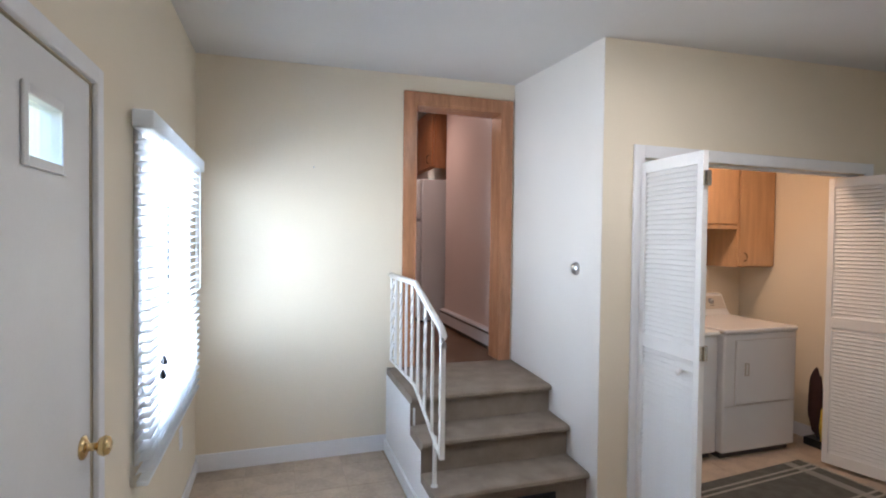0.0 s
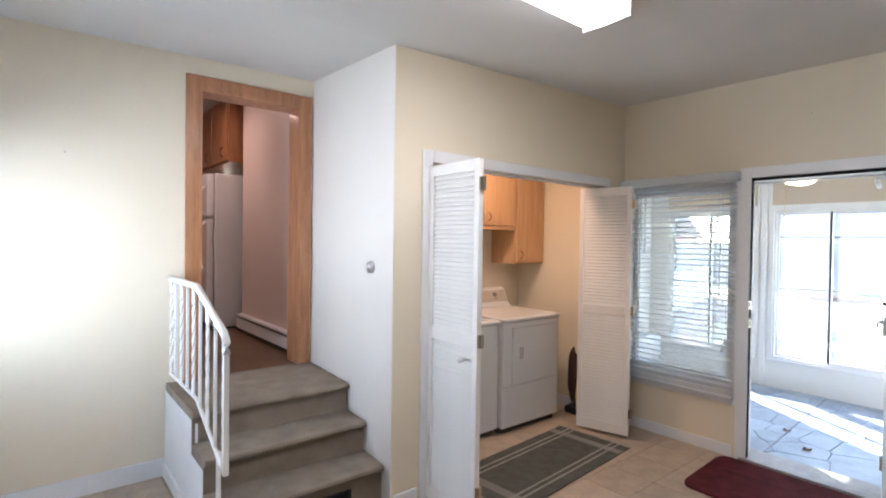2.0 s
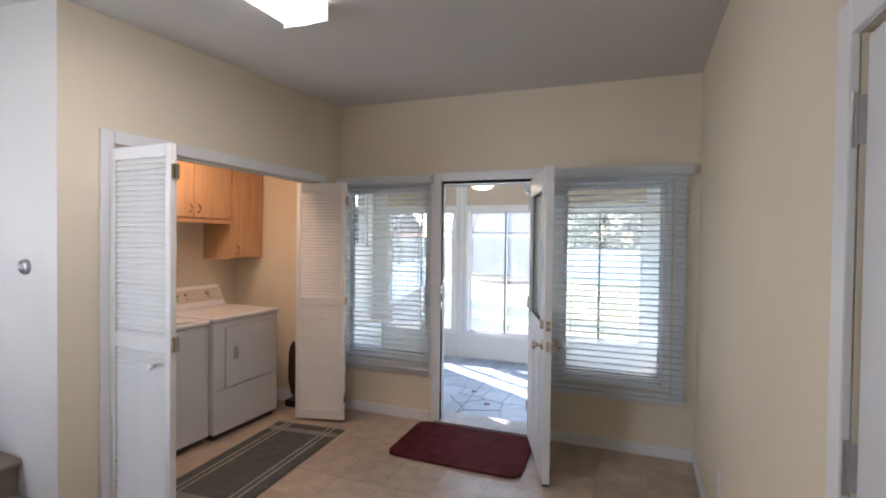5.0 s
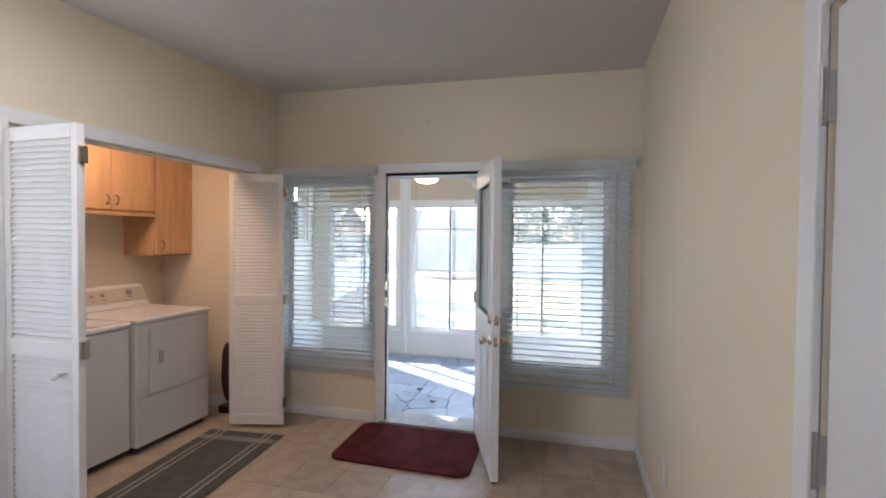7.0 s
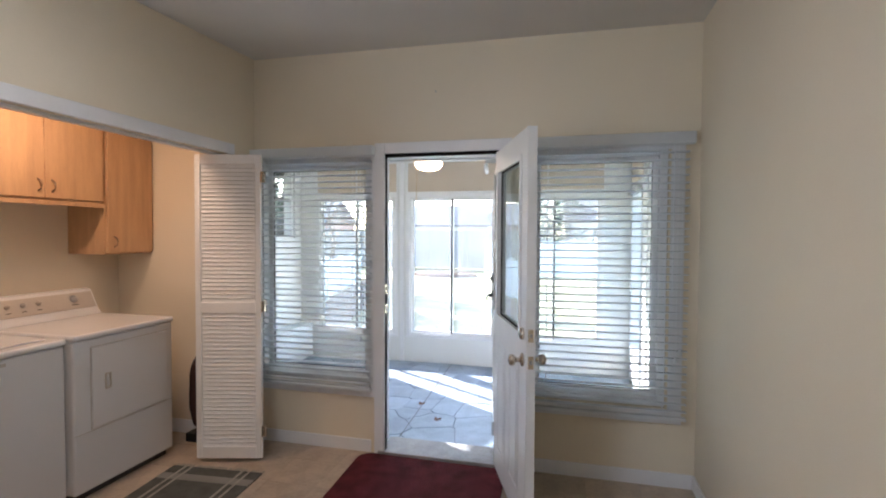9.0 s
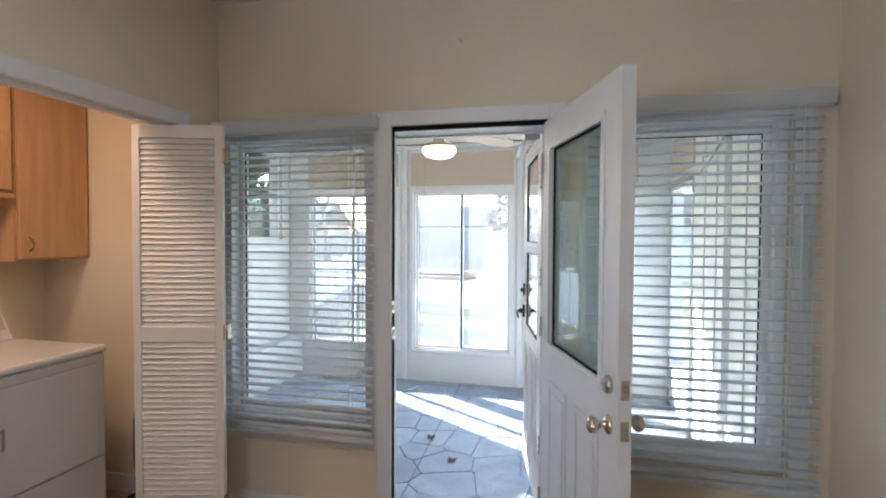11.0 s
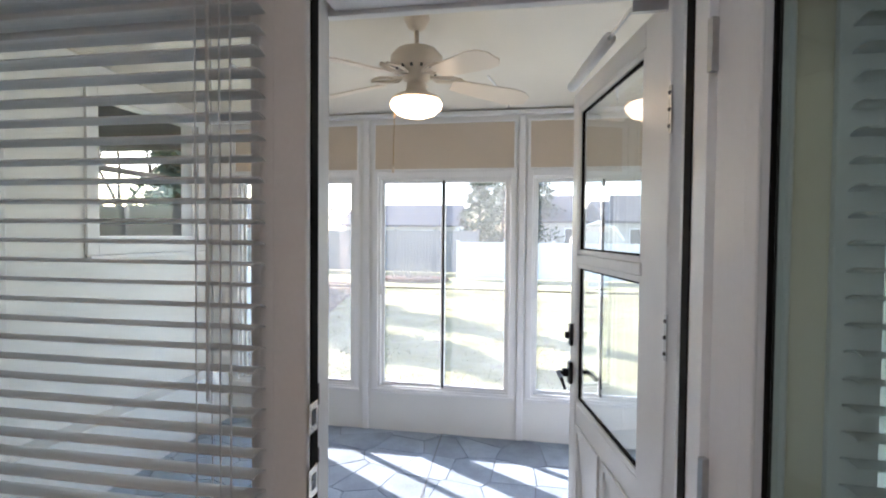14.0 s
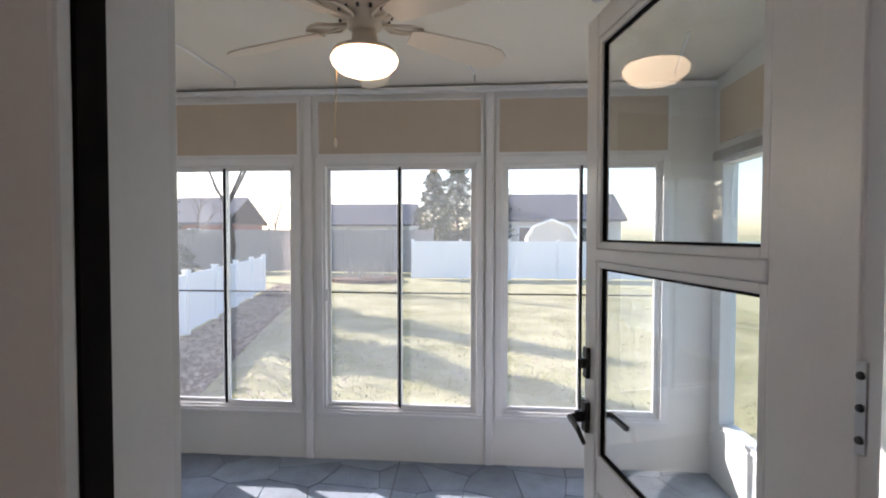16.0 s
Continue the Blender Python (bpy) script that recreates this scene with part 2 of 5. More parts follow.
def tube(points, r, n=8, bm=None):
    bm = bm or bmesh.new()
    pts = [Vector(p) for p in points]
    rings = []
    for i, p in enumerate(pts):
        d = (pts[min(i + 1, len(pts) - 1)] - pts[max(i - 1, 0)]).normalized()
        q = d.to_track_quat("Z", "Y")
        rr = r[i] if isinstance(r, (list, tuple)) else r
        rings.append([bm.verts.new(p + q @ Vector((rr * math.cos(2 * math.pi * k / n), rr * math.sin(2 * math.pi * k / n), 0))) for k in range(n)])
    for a, b in zip(rings, rings[1:]):
        for k in range(n):
            bm.faces.new((a[k], a[(k + 1) % n], b[(k + 1) % n], b[k]))
    bm.faces.new(rings[0][::-1])
    bm.faces.new(rings[-1])
    return bm


def prism(poly, z0, z1, bm=None):
    """An upright prism over a plan polygon."""
    bm = bm or bmesh.new()
    lo = [bm.verts.new((x, y, z0)) for x, y in poly]
    hi = [bm.verts.new((x, y, z1)) for x, y in poly]
    bm.faces.new(lo[::-1])
    bm.faces.new(hi)
    n = len(poly)
    for i in range(n):
        bm.faces.new((lo[i], lo[(i + 1) % n], hi[(i + 1) % n], hi[i]))
    bmesh.ops.recalc_face_normals(bm, faces=bm.faces)
    return bm

# ---------------------------------------------------------------- entry room: walls, ceiling, floor
XL, XR, YR, YB, YC, H = 0.85, 5.34, -0.295, 3.83, 2.586, 2.74
XO = 5.51                     # outer face of the exit wall
LAND = 0.592                  # kitchen floor and landing
SF = -0.25                    # sunroom floor
OY0, OY1, OZ = 0.845, 1.648, 2.004      # exit door opening
W1 = (1.70, 2.565, 0.46, 1.985)          # window openings in the exit wall: y0, y1, z0, z1
W2 = (-0.13, 0.68, 0.46, 1.985)
LW = (2.42, 3.50, 0.74, 1.92)           # window opening in the west wall

structure("floor", boxes((XL - 0.15, YR - 0.15, -0.25, XR, 3.9, -0.006)), GROUT, "beige stone-look tile floor of the entry room", "floor")
bm = bmesh.new()
# the plaster sags a little towards the stair corner
GRID = [[(XL - 0.1, YR - 0.1, 2.66), (3.0, YR - 0.1, 2.655), (XO - 0.05, YR - 0.1, 2.675)],
        [(XL - 0.1, YC, 2.66), (3.0, YC, 2.612), (XO - 0.05, YC, 2.688)],
        [(XL - 0.1, YB + 0.1, 2.685), (3.08, YB + 0.1, 2.725), (XO - 0.05, YB + 0.1, 2.70)]]
low_v = [[bm.verts.new(p) for p in r] for r in GRID]
top_v = [[bm.verts.new((p[0], p[1], 2.86)) for p in r] for r in GRID]
for i in range(2):
    for j in range(2):
        bm.faces.new((low_v[i][j], low_v[i + 1][j], low_v[i + 1][j + 1], low_v[i][j + 1]))
        bm.faces.new((top_v[i][j], top_v[i][j + 1], top_v[i + 1][j + 1], top_v[i + 1][j]))
bmesh.ops.subdivide_edges(bm, edges=list(bm.edges), cuts=5, use_grid_fill=True)
structure("ceiling", bm, CEIL, "matt white painted ceiling, sagging slightly", "ceiling")
# exit wall, with a door and two windows
structure("wall_east", boxes(
    (XR, YR - 0.15, -0.3, XO, W2[0], H), (XR, W2[0], -0.3, XO, W2[1], W2[2]), (XR, W2[0], W2[3], XO, W2[1], H),
    (XR, W2[1], -0.3, XO, OY0, H), (XR, OY0, OZ, XO, OY1, H), (XR, OY0, -0.3, XO, OY1, -0.012), (XR, OY1, -0.3, XO, W1[0], H),
    (XR, W1[0], -0.3, XO, W1[1], W1[2]), (XR, W1[0], W1[3], XO, W1[1], H), (XR, W1[1], -0.3, XO, 3.98, H)), CREAM,
    "cream painted wall with the exit door and two windows", "wall")
structure("wall_south", boxes((XL - 0.15, YR - 0.15, 0, 1.905, YR, H), (1.905, YR - 0.15, 1.90, 2.625, YR, H), (2.625, YR - 0.15, 0, XR, YR, H)), CREAM, "cream painted wall with a white door", "wall")
structure("wall_west", boxes(
    (XL - 0.15, YR, 0, XL, 1.12, H), (XL - 0.15, 1.12, 1.95, XL, 1.94, H), (XL - 0.15, 1.94, 0, XL, LW[0], H),
    (XL - 0.15, LW[0], 0, XL, LW[1], LW[2]), (XL - 0.15, LW[0], LW[3], XL, LW[1], H), (XL - 0.15, LW[1], 0, XL, YB + 0.15, H)), CREAM,
    "cream painted wall with a door and a bright window", "wall")
KX0, KX1, KZ = 2.285, 2.985, 2.505
structure("wall_north", boxes((XL, YB, 0, KX0, YB + 0.15, 3.0), (KX0, YB, KZ, KX1, YB + 0.15, 3.0), (KX0, YB, 0, KX1, YB + 0.15, LAND - 0.03), (KX1, YB, 0, 3.3, YB + 0.15, 3.0)), CREAM,
          "cream painted wall with a raised kitchen doorway", "wall")
structure("wall_stair", prism([(2.9995, YC), (3.003, YC), (3.003, YC + 0.1155), (3.13, YC + 0.1165), (3.13, YB), (3.085, YB)], 0, H), WHITEWALL, "off-white wall beside the stairs", "wall")
CX0, CX1, CZ = 3.262, 5.03, 1.985        # closet opening
structure("wall_closet", boxes((3.0035, YC, 0, CX0, YC + 0.115, H), (CX0, YC, CZ, CX1, YC + 0.115, H), (CX1, YC, 0, XR, YC + 0.115, H)), CREAM,
          "cream painted wall with the laundry closet opening", "wall")
structure("wall_closet_back", boxes((3.131, 3.74, 0, XR, 3.82, H), (5.30, YC + 0.116, 0, XR - 0.002, 3.739, H)), CREAM, "cream painted wall inside the laundry closet", "wall")

# skirting and casings
BB = 0.085


def skirting(name, *a):
    return structure(name, B(*a, bevel=0.004), TRIM, "white painted wooden baseboard", "baseboard")


skirting("baseboard_north", XL + 0.002, YB - 0.014, 0, 2.118, YB - 0.001, 0.115)
skirting("baseboard_closet", 3.02, YC - 0.014, 0, 3.175, YC - 0.001, BB)
skirting("baseboard_east_1", XR - 0.014, 1.70, 0, XR - 0.001, YC - 0.015, BB)
skirting("baseboard_east_2", XR - 0.014, YR + 0.015, 0, XR - 0.001, 0.775, BB)
skirting("baseboard_south_1", 2.70, YR + 0.001, 0, XR - 0.002, YR + 0.014, BB)
skirting("baseboard_south_2", XL + 0.015, YR + 0.001, 0, 1.825, YR + 0.014, BB)
skirting("baseboard_west_1", XL + 0.001, 2.02, 0, XL + 0.014, YB - 0.015, BB)
skirting("baseboard_west_2", XL + 0.001, YR + 0.015, 0, XL + 0.014, 1.04, BB)
skirting("baseboard_closet_side", 5.286, 2.72, 0, 5.299, 3.73, 0.1)


def casing(name, axis, a0, a1, z1, d0, d1, w, mat=TRIM, label="white painted door casing"):
    return structure(name, frame_boxes(axis, a0 - w, a1 + w, 0.0 if mat is TRIM else LAND, z1 + w, d0, d1, w, False, 0.004), mat, label, "trim")


casing("trim_closet", "y", CX0, CX1, CZ, YC - 0.018, YC - 0.0015, 0.07)
casing("trim_exit_door", "x", OY0, OY1 - 0.044, OZ - 0.01, XR - 0.02, XR - 0.0015, 0.072)
casing("trim_kitchen_door", "y", KX0, KX1, KZ, YB - 0.02, YB - 0.0015, 0.082, OAK, "varnished oak door casing")
casing("trim_south_door", "y", 1.905, 2.625, 1.90, YR + 0.0015, YR + 0.018, 0.07)
casing("trim_west_door", "x", 1.12, 1.94, 1.95, XL + 0.0015, XL + 0.018, 0.05)
# jamb linings
structure("trim_kitchen_jamb", boxes((KX0 + 0.0, YB - 0.018, LAND, KX0 + 0.018, YB + 0.17, KZ), (KX1 - 0.018, YB - 0.018, LAND, KX1, YB + 0.17, KZ), (KX0 + 0.018, YB - 0.018, KZ - 0.018, KX1 - 0.018, YB + 0.17, KZ)), OAK, "varnished oak door lining", "trim")
structure("trim_exit_jamb", boxes((XR + 0.03, OY0 - 0.001, 0, XO + 0.002, OY0 + 0.028, OZ), (XR + 0.03, OY1 - 0.024, 0, XR + 0.075, OY1 + 0.001, OZ), (XR + 0.075, OY1 - 0.006, 0, XO + 0.002, OY1 + 0.001, OZ), (XR + 0.03, OY0 + 0.028, OZ - 0.025, XO + 0.002, OY1 - 0.024, OZ)), TRIM, "white painted exit door lining", "trim")
structure("trim_weatherstrip", boxes((XR - 0.001, OY1 - 0.046, 0.023, XR + 0.0295, OY1 - 0.001, OZ - 0.001), (XR - 0.001, OY0 + 0.014, OZ - 0.028, XR + 0.0295, OY1 - 0.046, OZ - 0.001), (XR + 0.108, OY0 + 0.0282, 0.023, XR + 0.153, OY0 + 0.031, OZ - 0.026)), GASKET, "black rubber weatherstrip round the exit door", "weatherstrip")
structure("threshold", boxes((XR - 0.03, OY0, -0.01, XO + 0.06, OY1, 0.022), bevel=0.005), material("worn_threshold", (0.34, 0.32, 0.30), 0.55, 0.3, vary=0.3, scale=8, fine=60), "worn metal door threshold", "threshold")
structure("trim_storm_frame", boxes((XO + 0.003, OY1 + 0.002, 0, XO + 0.03, OY1 + 0.04, OZ + 0.03), (XO + 0.003, OY0 - 0.03, 0, XO + 0.03, OY0 + 0.024, OZ + 0.03), (XO + 0.003, OY0 + 0.024, OZ - 0.035, XO + 0.03, OY1 + 0.002, OZ + 0.03), bevel=0.003), ALU, "white aluminium storm door frame", "trim")

# ---------------------------------------------------------------- stairs with carpet
SX0, SX1 = 2.13, 3.0
NOSE = ((3.128, LAND), (2.885, 0.417), (2.653, 0.236))
stairs = thing("staircase", "grey carpeted stairs of three steps up to the kitchen", "stairs", kind="structure")
for i, (y, z) in enumerate(NOSE):
    back = YB - 0.001 if i == 0 else NOSE[i - 1][0] + 0.03
    bm = bmesh.new()
    pts = [(y + 0.03, 0.0 if i == 2 else NOSE[i + 1][1] - 0.01), (y + 0.03, z - 0.04), (y + 0.004, z - 0.035), (y - 0.004, z - 0.02), (y + 0.002, z - 0.005), (y + 0.02, z), (back, z), (back, 0.0 if i == 2 else NOSE[i + 1][1] - 0.01)]
    x1 = SX1 + (y - YC) * 0.068 - 0.004
    x1b = SX1 + (back - YC) * 0.068 - 0.004
    va = [bm.verts.new((SX0 - 0.03, p, q)) for p, q in pts]
    vb = [bm.verts.new((x1 if p < y + 0.1 else x1b, p, q)) for p, q in pts]
    bm.faces.new(va), bm.faces.new(vb[::-1])
    for k in range(len(pts)):
        bm.faces.new((va[k], vb[k], vb[(k + 1) % len(pts)], va[(k + 1) % len(pts)]))
    bmesh.ops.recalc_face_normals(bm, faces=bm.faces)
    part("step", bm, CARPET, stairs, "grey carpeted step with rounded nosing")
part("stringer", prism([(SX0 - 0.012, 3.15), (SX0 + 0.0, 3.15), (SX0 + 0.0, YB - 0.002), (SX0 - 0.012, YB - 0.002)], 0.0, 0.52), TRIM, stairs, "white painted stair side")
part("stringer", prism([(SX0 - 0.034, 2.69), (SX0 - 0.031, 2.69), (SX0 - 0.031, YB - 0.002), (SX0 - 0.034, YB - 0.002)], 0.0, 0.19), TRIM, stairs)
part("stringer", prism([(SX0 - 0.034, 2.91), (SX0 - 0.031, 2.91), (SX0 - 0.031, YB - 0.002), (SX0 - 0.034, YB - 0.002)], 0.19, 0.36), TRIM, stairs)
part("stringer", prism([(SX0 - 0.034, 3.15), (SX0 - 0.031, 3.15), (SX0 - 0.031, YB - 0.002), (SX0 - 0.034, YB - 0.002)], 0.36, 0.545), TRIM, stairs)
part("base_strip", B(SX0 - 0.05, 2.69, 0, SX0 - 0.035, YB - 0.016, BB, bevel=0.003), TRIM, stairs, "white baseboard along the stair side")
vent = thing("floor_register", "black metal heating vent in the lowest stair riser", "vent")
part("vent_frame", frame_boxes("y", 2.42, 2.80, 0.03, 0.15, 2.672, 2.684, 0.012), BLACK, vent)
part("vent_back", B(2.432, 2.679, 0.042, 2.788, 2.6835, 0.138), BLACK, vent)
lm = mesh_of("vent_louvre", B(-0.176, -0.005, -0.002, 0.176, 0.003, 0.002), BLACK)
for k in range(7):
    shared("vent_louvre", lm, vent, pose(2.61, 2.676, 0.052 + k * 0.013, 25, 0, 0))

# ---------------------------------------------------------------- kitchen beyond the doorway
structure("floor_kitchen", boxes((1.5, YB + 0.02, LAND - 0.06, 3.4, 7.4, LAND - 0.004)), KFLOOR, "dark brown kitchen floor", "floor")
structure("ceiling_kitchen", boxes((1.4, YB + 0.15, 2.98, 3.5, 7.5, 3.06)), CEIL, "painted kitchen ceiling", "ceiling")
structure("wall_kitchen", boxes((3.10, YB + 0.151, LAND - 0.003, 3.22, 5.52, 2.98), (1.5, 7.2, LAND - 0.003, 3.4, 7.3, 2.98), (1.4, YB + 0.151, LAND - 0.003, 1.5, 7.3, 2.98), (3.22, 5.52, LAND - 0.003, 3.5, 5.56, 2.98), (3.45, 5.561, LAND - 0.003, 3.55, 7.3, 2.98)), PINKWALL, "smooth pale kitchen walls", "wall")
heater = thing("baseboard_heater", "white metal baseboard heater along the kitchen wall", "heater")
part("cover", B(3.04, 4.0, LAND + 0.03, 3.098, 5.50, LAND + 0.17, bevel=0.006), TRIM, heater)
part("slot", B(3.036, 4.0, LAND + 0.135, 3.0405, 5.50, LAND + 0.15), DARKPL, heater, "dark air slot")
part("end_cap", B(3.034, 3.985, LAND, 3.099, 4.06, LAND + 0.185, bevel=0.005), TRIM, heater)
part("foot_rail", B(3.05, 4.06, LAND - 0.002, 3.095, 5.5, LAND + 0.028), DARKPL, heater)

fridge = thing("refrigerator", "white two-door refrigerator standing in the kitchen", "refrigerator")
part("body", B(2.86, 5.62, LAND + 0.02, 3.43, 6.3, 2.18, bevel=0.015), APPLIANCE, fridge)
part("freezer_door", B(2.79, 5.63, 1.73, 2.855, 6.29, 2.175, bevel=0.02), APPLIANCE, fridge)
part("fridge_door", B(2.79, 5.63, LAND + 0.06, 2.855, 6.29, 1.715, bevel=0.02), APPLIANCE, fridge)
part("handle", tube([(2.785, 5.68, 1.75), (2.745, 5.68, 1.78), (2.74, 5.68, 2.0), (2.785, 5.68, 2.05)], 0.012), APPLIANCE, fridge)
part("handle", tube([(2.785, 5.68, 1.2), (2.745, 5.68, 1.25), (2.74, 5.68, 1.65), (2.785, 5.68, 1.69)], 0.012), APPLIANCE, fridge)
part("foot_grille", B(2.82, 5.65, LAND, 3.4, 6.27, LAND + 0.019), DARKPL, fridge)

kcab = thing("wall_cabinet", "brown stained wooden cabinet hanging above the refrigerator", "cabinet", "kitchen wall cabinets")
part("carcass", B(2.98, 5.58, 2.30, 3.44, 6.7, 2.97, bevel=0.003), CHERRY, kcab)
for y0 in (5.59, 6.15):
    d = part("cabinet_door", B(2.955, y0, 2.32, 2.978, y0 + 0.54, 2.95, bevel=0.006), CHERRY, kcab)
    part("handle", tube([(2.955, y0 + 0.12, 2.36), (2.93, y0 + 0.12, 2.38), (2.93, y0 + 0.12, 2.44), (2.955, y0 + 0.12, 2.46)], 0.006), BLACK, d)

kd = thing("kitchen_door", "white flush door folded back inside the kitchen", "door", at=(2.30, YB + 0.19, LAND + 0.008))
part("leaf", B(0, 0, 0, 0.04, 0.66, 1.88, bevel=0.003), DOORWHITE, kd)
part("knob", lathe([(0, 0), (0.03, 0), (0.012, 0.012), (0.012, 0.03), (0.027, 0.045), (0.02, 0.062), (0, 0.064)], 16, Matrix.Translation((0.04, 0.6, 0.95)) @ pose(0, 0, 0, 0, 90, 0)), NICKEL, kd, "", True)

# ---------------------------------------------------------------- doors and windows of the room


def knob_set(parent, x, y, z, axis, mat=BRASS, rose=0.032, ball=0.028):
    """A rose and a round knob standing out along axis."""
    q = Vector(axis).to_track_quat("Z", "Y").to_matrix().to_4x4()
    bm = lathe([(0, 0), (rose, 0), (rose, 0.006), (rose * 0.6, 0.012), (0.011, 0.016), (0.011, 0.034), (ball * 0.8, 0.040), (ball, 0.052), (ball * 0.85, 0.064), (ball * 0.4, 0.070), (0, 0.0705)], 20, Matrix.Translation((x, y, z)) @ q)
    return part("knob", bm, mat, parent, "", True)


# open exit door leaf: local x along the leaf from the hinge, y thickness, z up
LEAFLEN = 0.80
leaf = thing("door_1", "white exit door with half window standing open inwards", "door", kind="structure", at=(XR - 0.012, OY0 + 0.026, 0.0), turn=math.degrees(math.atan2(-0.268, -0.788)))
GZ0, GZ1, GX0, GX1 = 0.985, 1.845, 0.097, LEAFLEN - 0.135
part("leaf", boxes((0, 0, 0.02, GX0, 0.044, 1.975), (GX1, 0, 0.02, LEAFLEN, 0.044, 1.975), (GX0, 0, 0.02, GX1, 0.044, GZ0), (GX0, 0, GZ1, GX1, 0.044, 1.975)), DOORWHITE, leaf)
for y0, y1 in ((-0.008, -0.0005), (0.0445, 0.052)):
    part("glazing_bead", frame_boxes("y", GX0 - 0.022, GX1 + 0.022, GZ0 - 0.022, GZ1 + 0.022, y0, y1, 0.028, True, 0.003), DOORWHITE, leaf)
    for px in (0.115, LEAFLEN / 2 + 0.035):
        part("panel", frame_boxes("y", px, px + 0.225, 0.17, 0.83, y0 + 0.002, y1 - 0.002 if y0 > 0 else y1, 0.022, True, 0.004), DOORWHITE, leaf, "raised moulding of a door panel")
        part("panel", B(px + 0.04, y0 + 0.003 if y0 > 0 else y0 + 0.002, 0.21, px + 0.185, y1 - 0.002 if y0 > 0 else y1, 0.79, bevel=0.002), DOORWHITE, leaf)
gl = part("pane", B(GX0 + 0.002, 0.019, GZ0 + 0.002, GX1 - 0.002, 0.025, GZ1 - 0.002), DOORGLASS, leaf, "faintly green door glass")
gl.visible_shadow = False
part("gasket", frame_boxes("y", GX0 + 0.0005, GX1 - 0.0005, GZ0 + 0.0005, GZ1 - 0.0005, 0.016, 0.028, 0.005), GASKET, leaf)
for s, yy in ((-1, 0.0), (1, 0.044)):
    knob_set(leaf, LEAFLEN - 0.065, yy, 0.868, (0, s, 0), NICKEL)
    part("deadbolt", lathe([(0, 0), (0.03, 0), (0.028, 0.012), (0.02, 0.018), (0, 0.019)], 20, Matrix.Translation((LEAFLEN - 0.065, yy, 0.995)) @ Vector((0, s, 0)).to_track_quat("Z", "Y").to_matrix().to_4x4()), NICKEL, leaf, "", True)
for z in (0.838, 0.965):
    part("latch_plate", B(LEAFLEN - 0.001, 0.009, z, LEAFLEN + 0.002, 0.035, z + 0.06), NICKEL, leaf)
    part("latch_bolt", B(LEAFLEN + 0.002, 0.016, z + 0.022, LEAFLEN + 0.006, 0.028, z + 0.04), STEEL, leaf)
for z in (0.2, 1.0, 1.75):
    part("hinge", boxes((-0.012, -0.012, z, 0.001, 0.0, z + 0.09)), STEEL, leaf)
part("sweep", B(0.005, 0.004, 0.008, LEAFLEN - 0.005, 0.04, 0.0195), GASKET, leaf)

# closed door on the south wall
d2 = thing("door_2", "closed white flush door with steel hinges", "door", kind="structure", at=(1.905, YR - 0.05, 0))
part("leaf", B(0.004, 0, 0.01, 0.716, 0.042, 1.895, bevel=0.002), DOORWHITE, d2)
for z in (0.25, 1.06, 1.70):
    h = part("hinge", B(0.717, 0.035, z, 0.732, 0.055, z + 0.09, bevel=0.002), STEEL, d2)
    part("hinge_pin", lathe([(0, -0.006), (0.007, -0.006), (0.007, 0.096), (0, 0.097)], 10, Matrix.Translation((0.724, 0.058, z))), STEEL, h)

# west door with its small window
d3 = thing("door_3", "closed white flush door with a small square window", "door", kind="structure", at=(XL - 0.045, 1.12, 0))
py0, py1, pz0, pz1 = 0.435, 0.62, 1.69, 1.825
part("leaf", boxes((0, 0.005, 0.01, 0.042, py0, 1.945), (0, py1, 0.01, 0.042, 0.815, 1.945), (0, py0, 0.01, 0.042, py1, pz0), (0, py0, pz1, 0.042, py1, 1.945)), DOORWHITE, d3)
part("window_frame", frame_boxes("x", py0 - 0.02, py1 + 0.02, pz0 - 0.02, pz1 + 0.02, 0.0425, 0.05, 0.024, True, 0.003), DOORWHITE, d3)
gl = part("pane", B(0.018, py0 + 0.001, pz0 + 0.001, 0.023, py1 - 0.001, pz1 - 0.001), GLASS, d3)
gl.visible_shadow = False
knob_set(d3, 0.042, 0.755, 0.95, (1, 0, 0), BRASS)


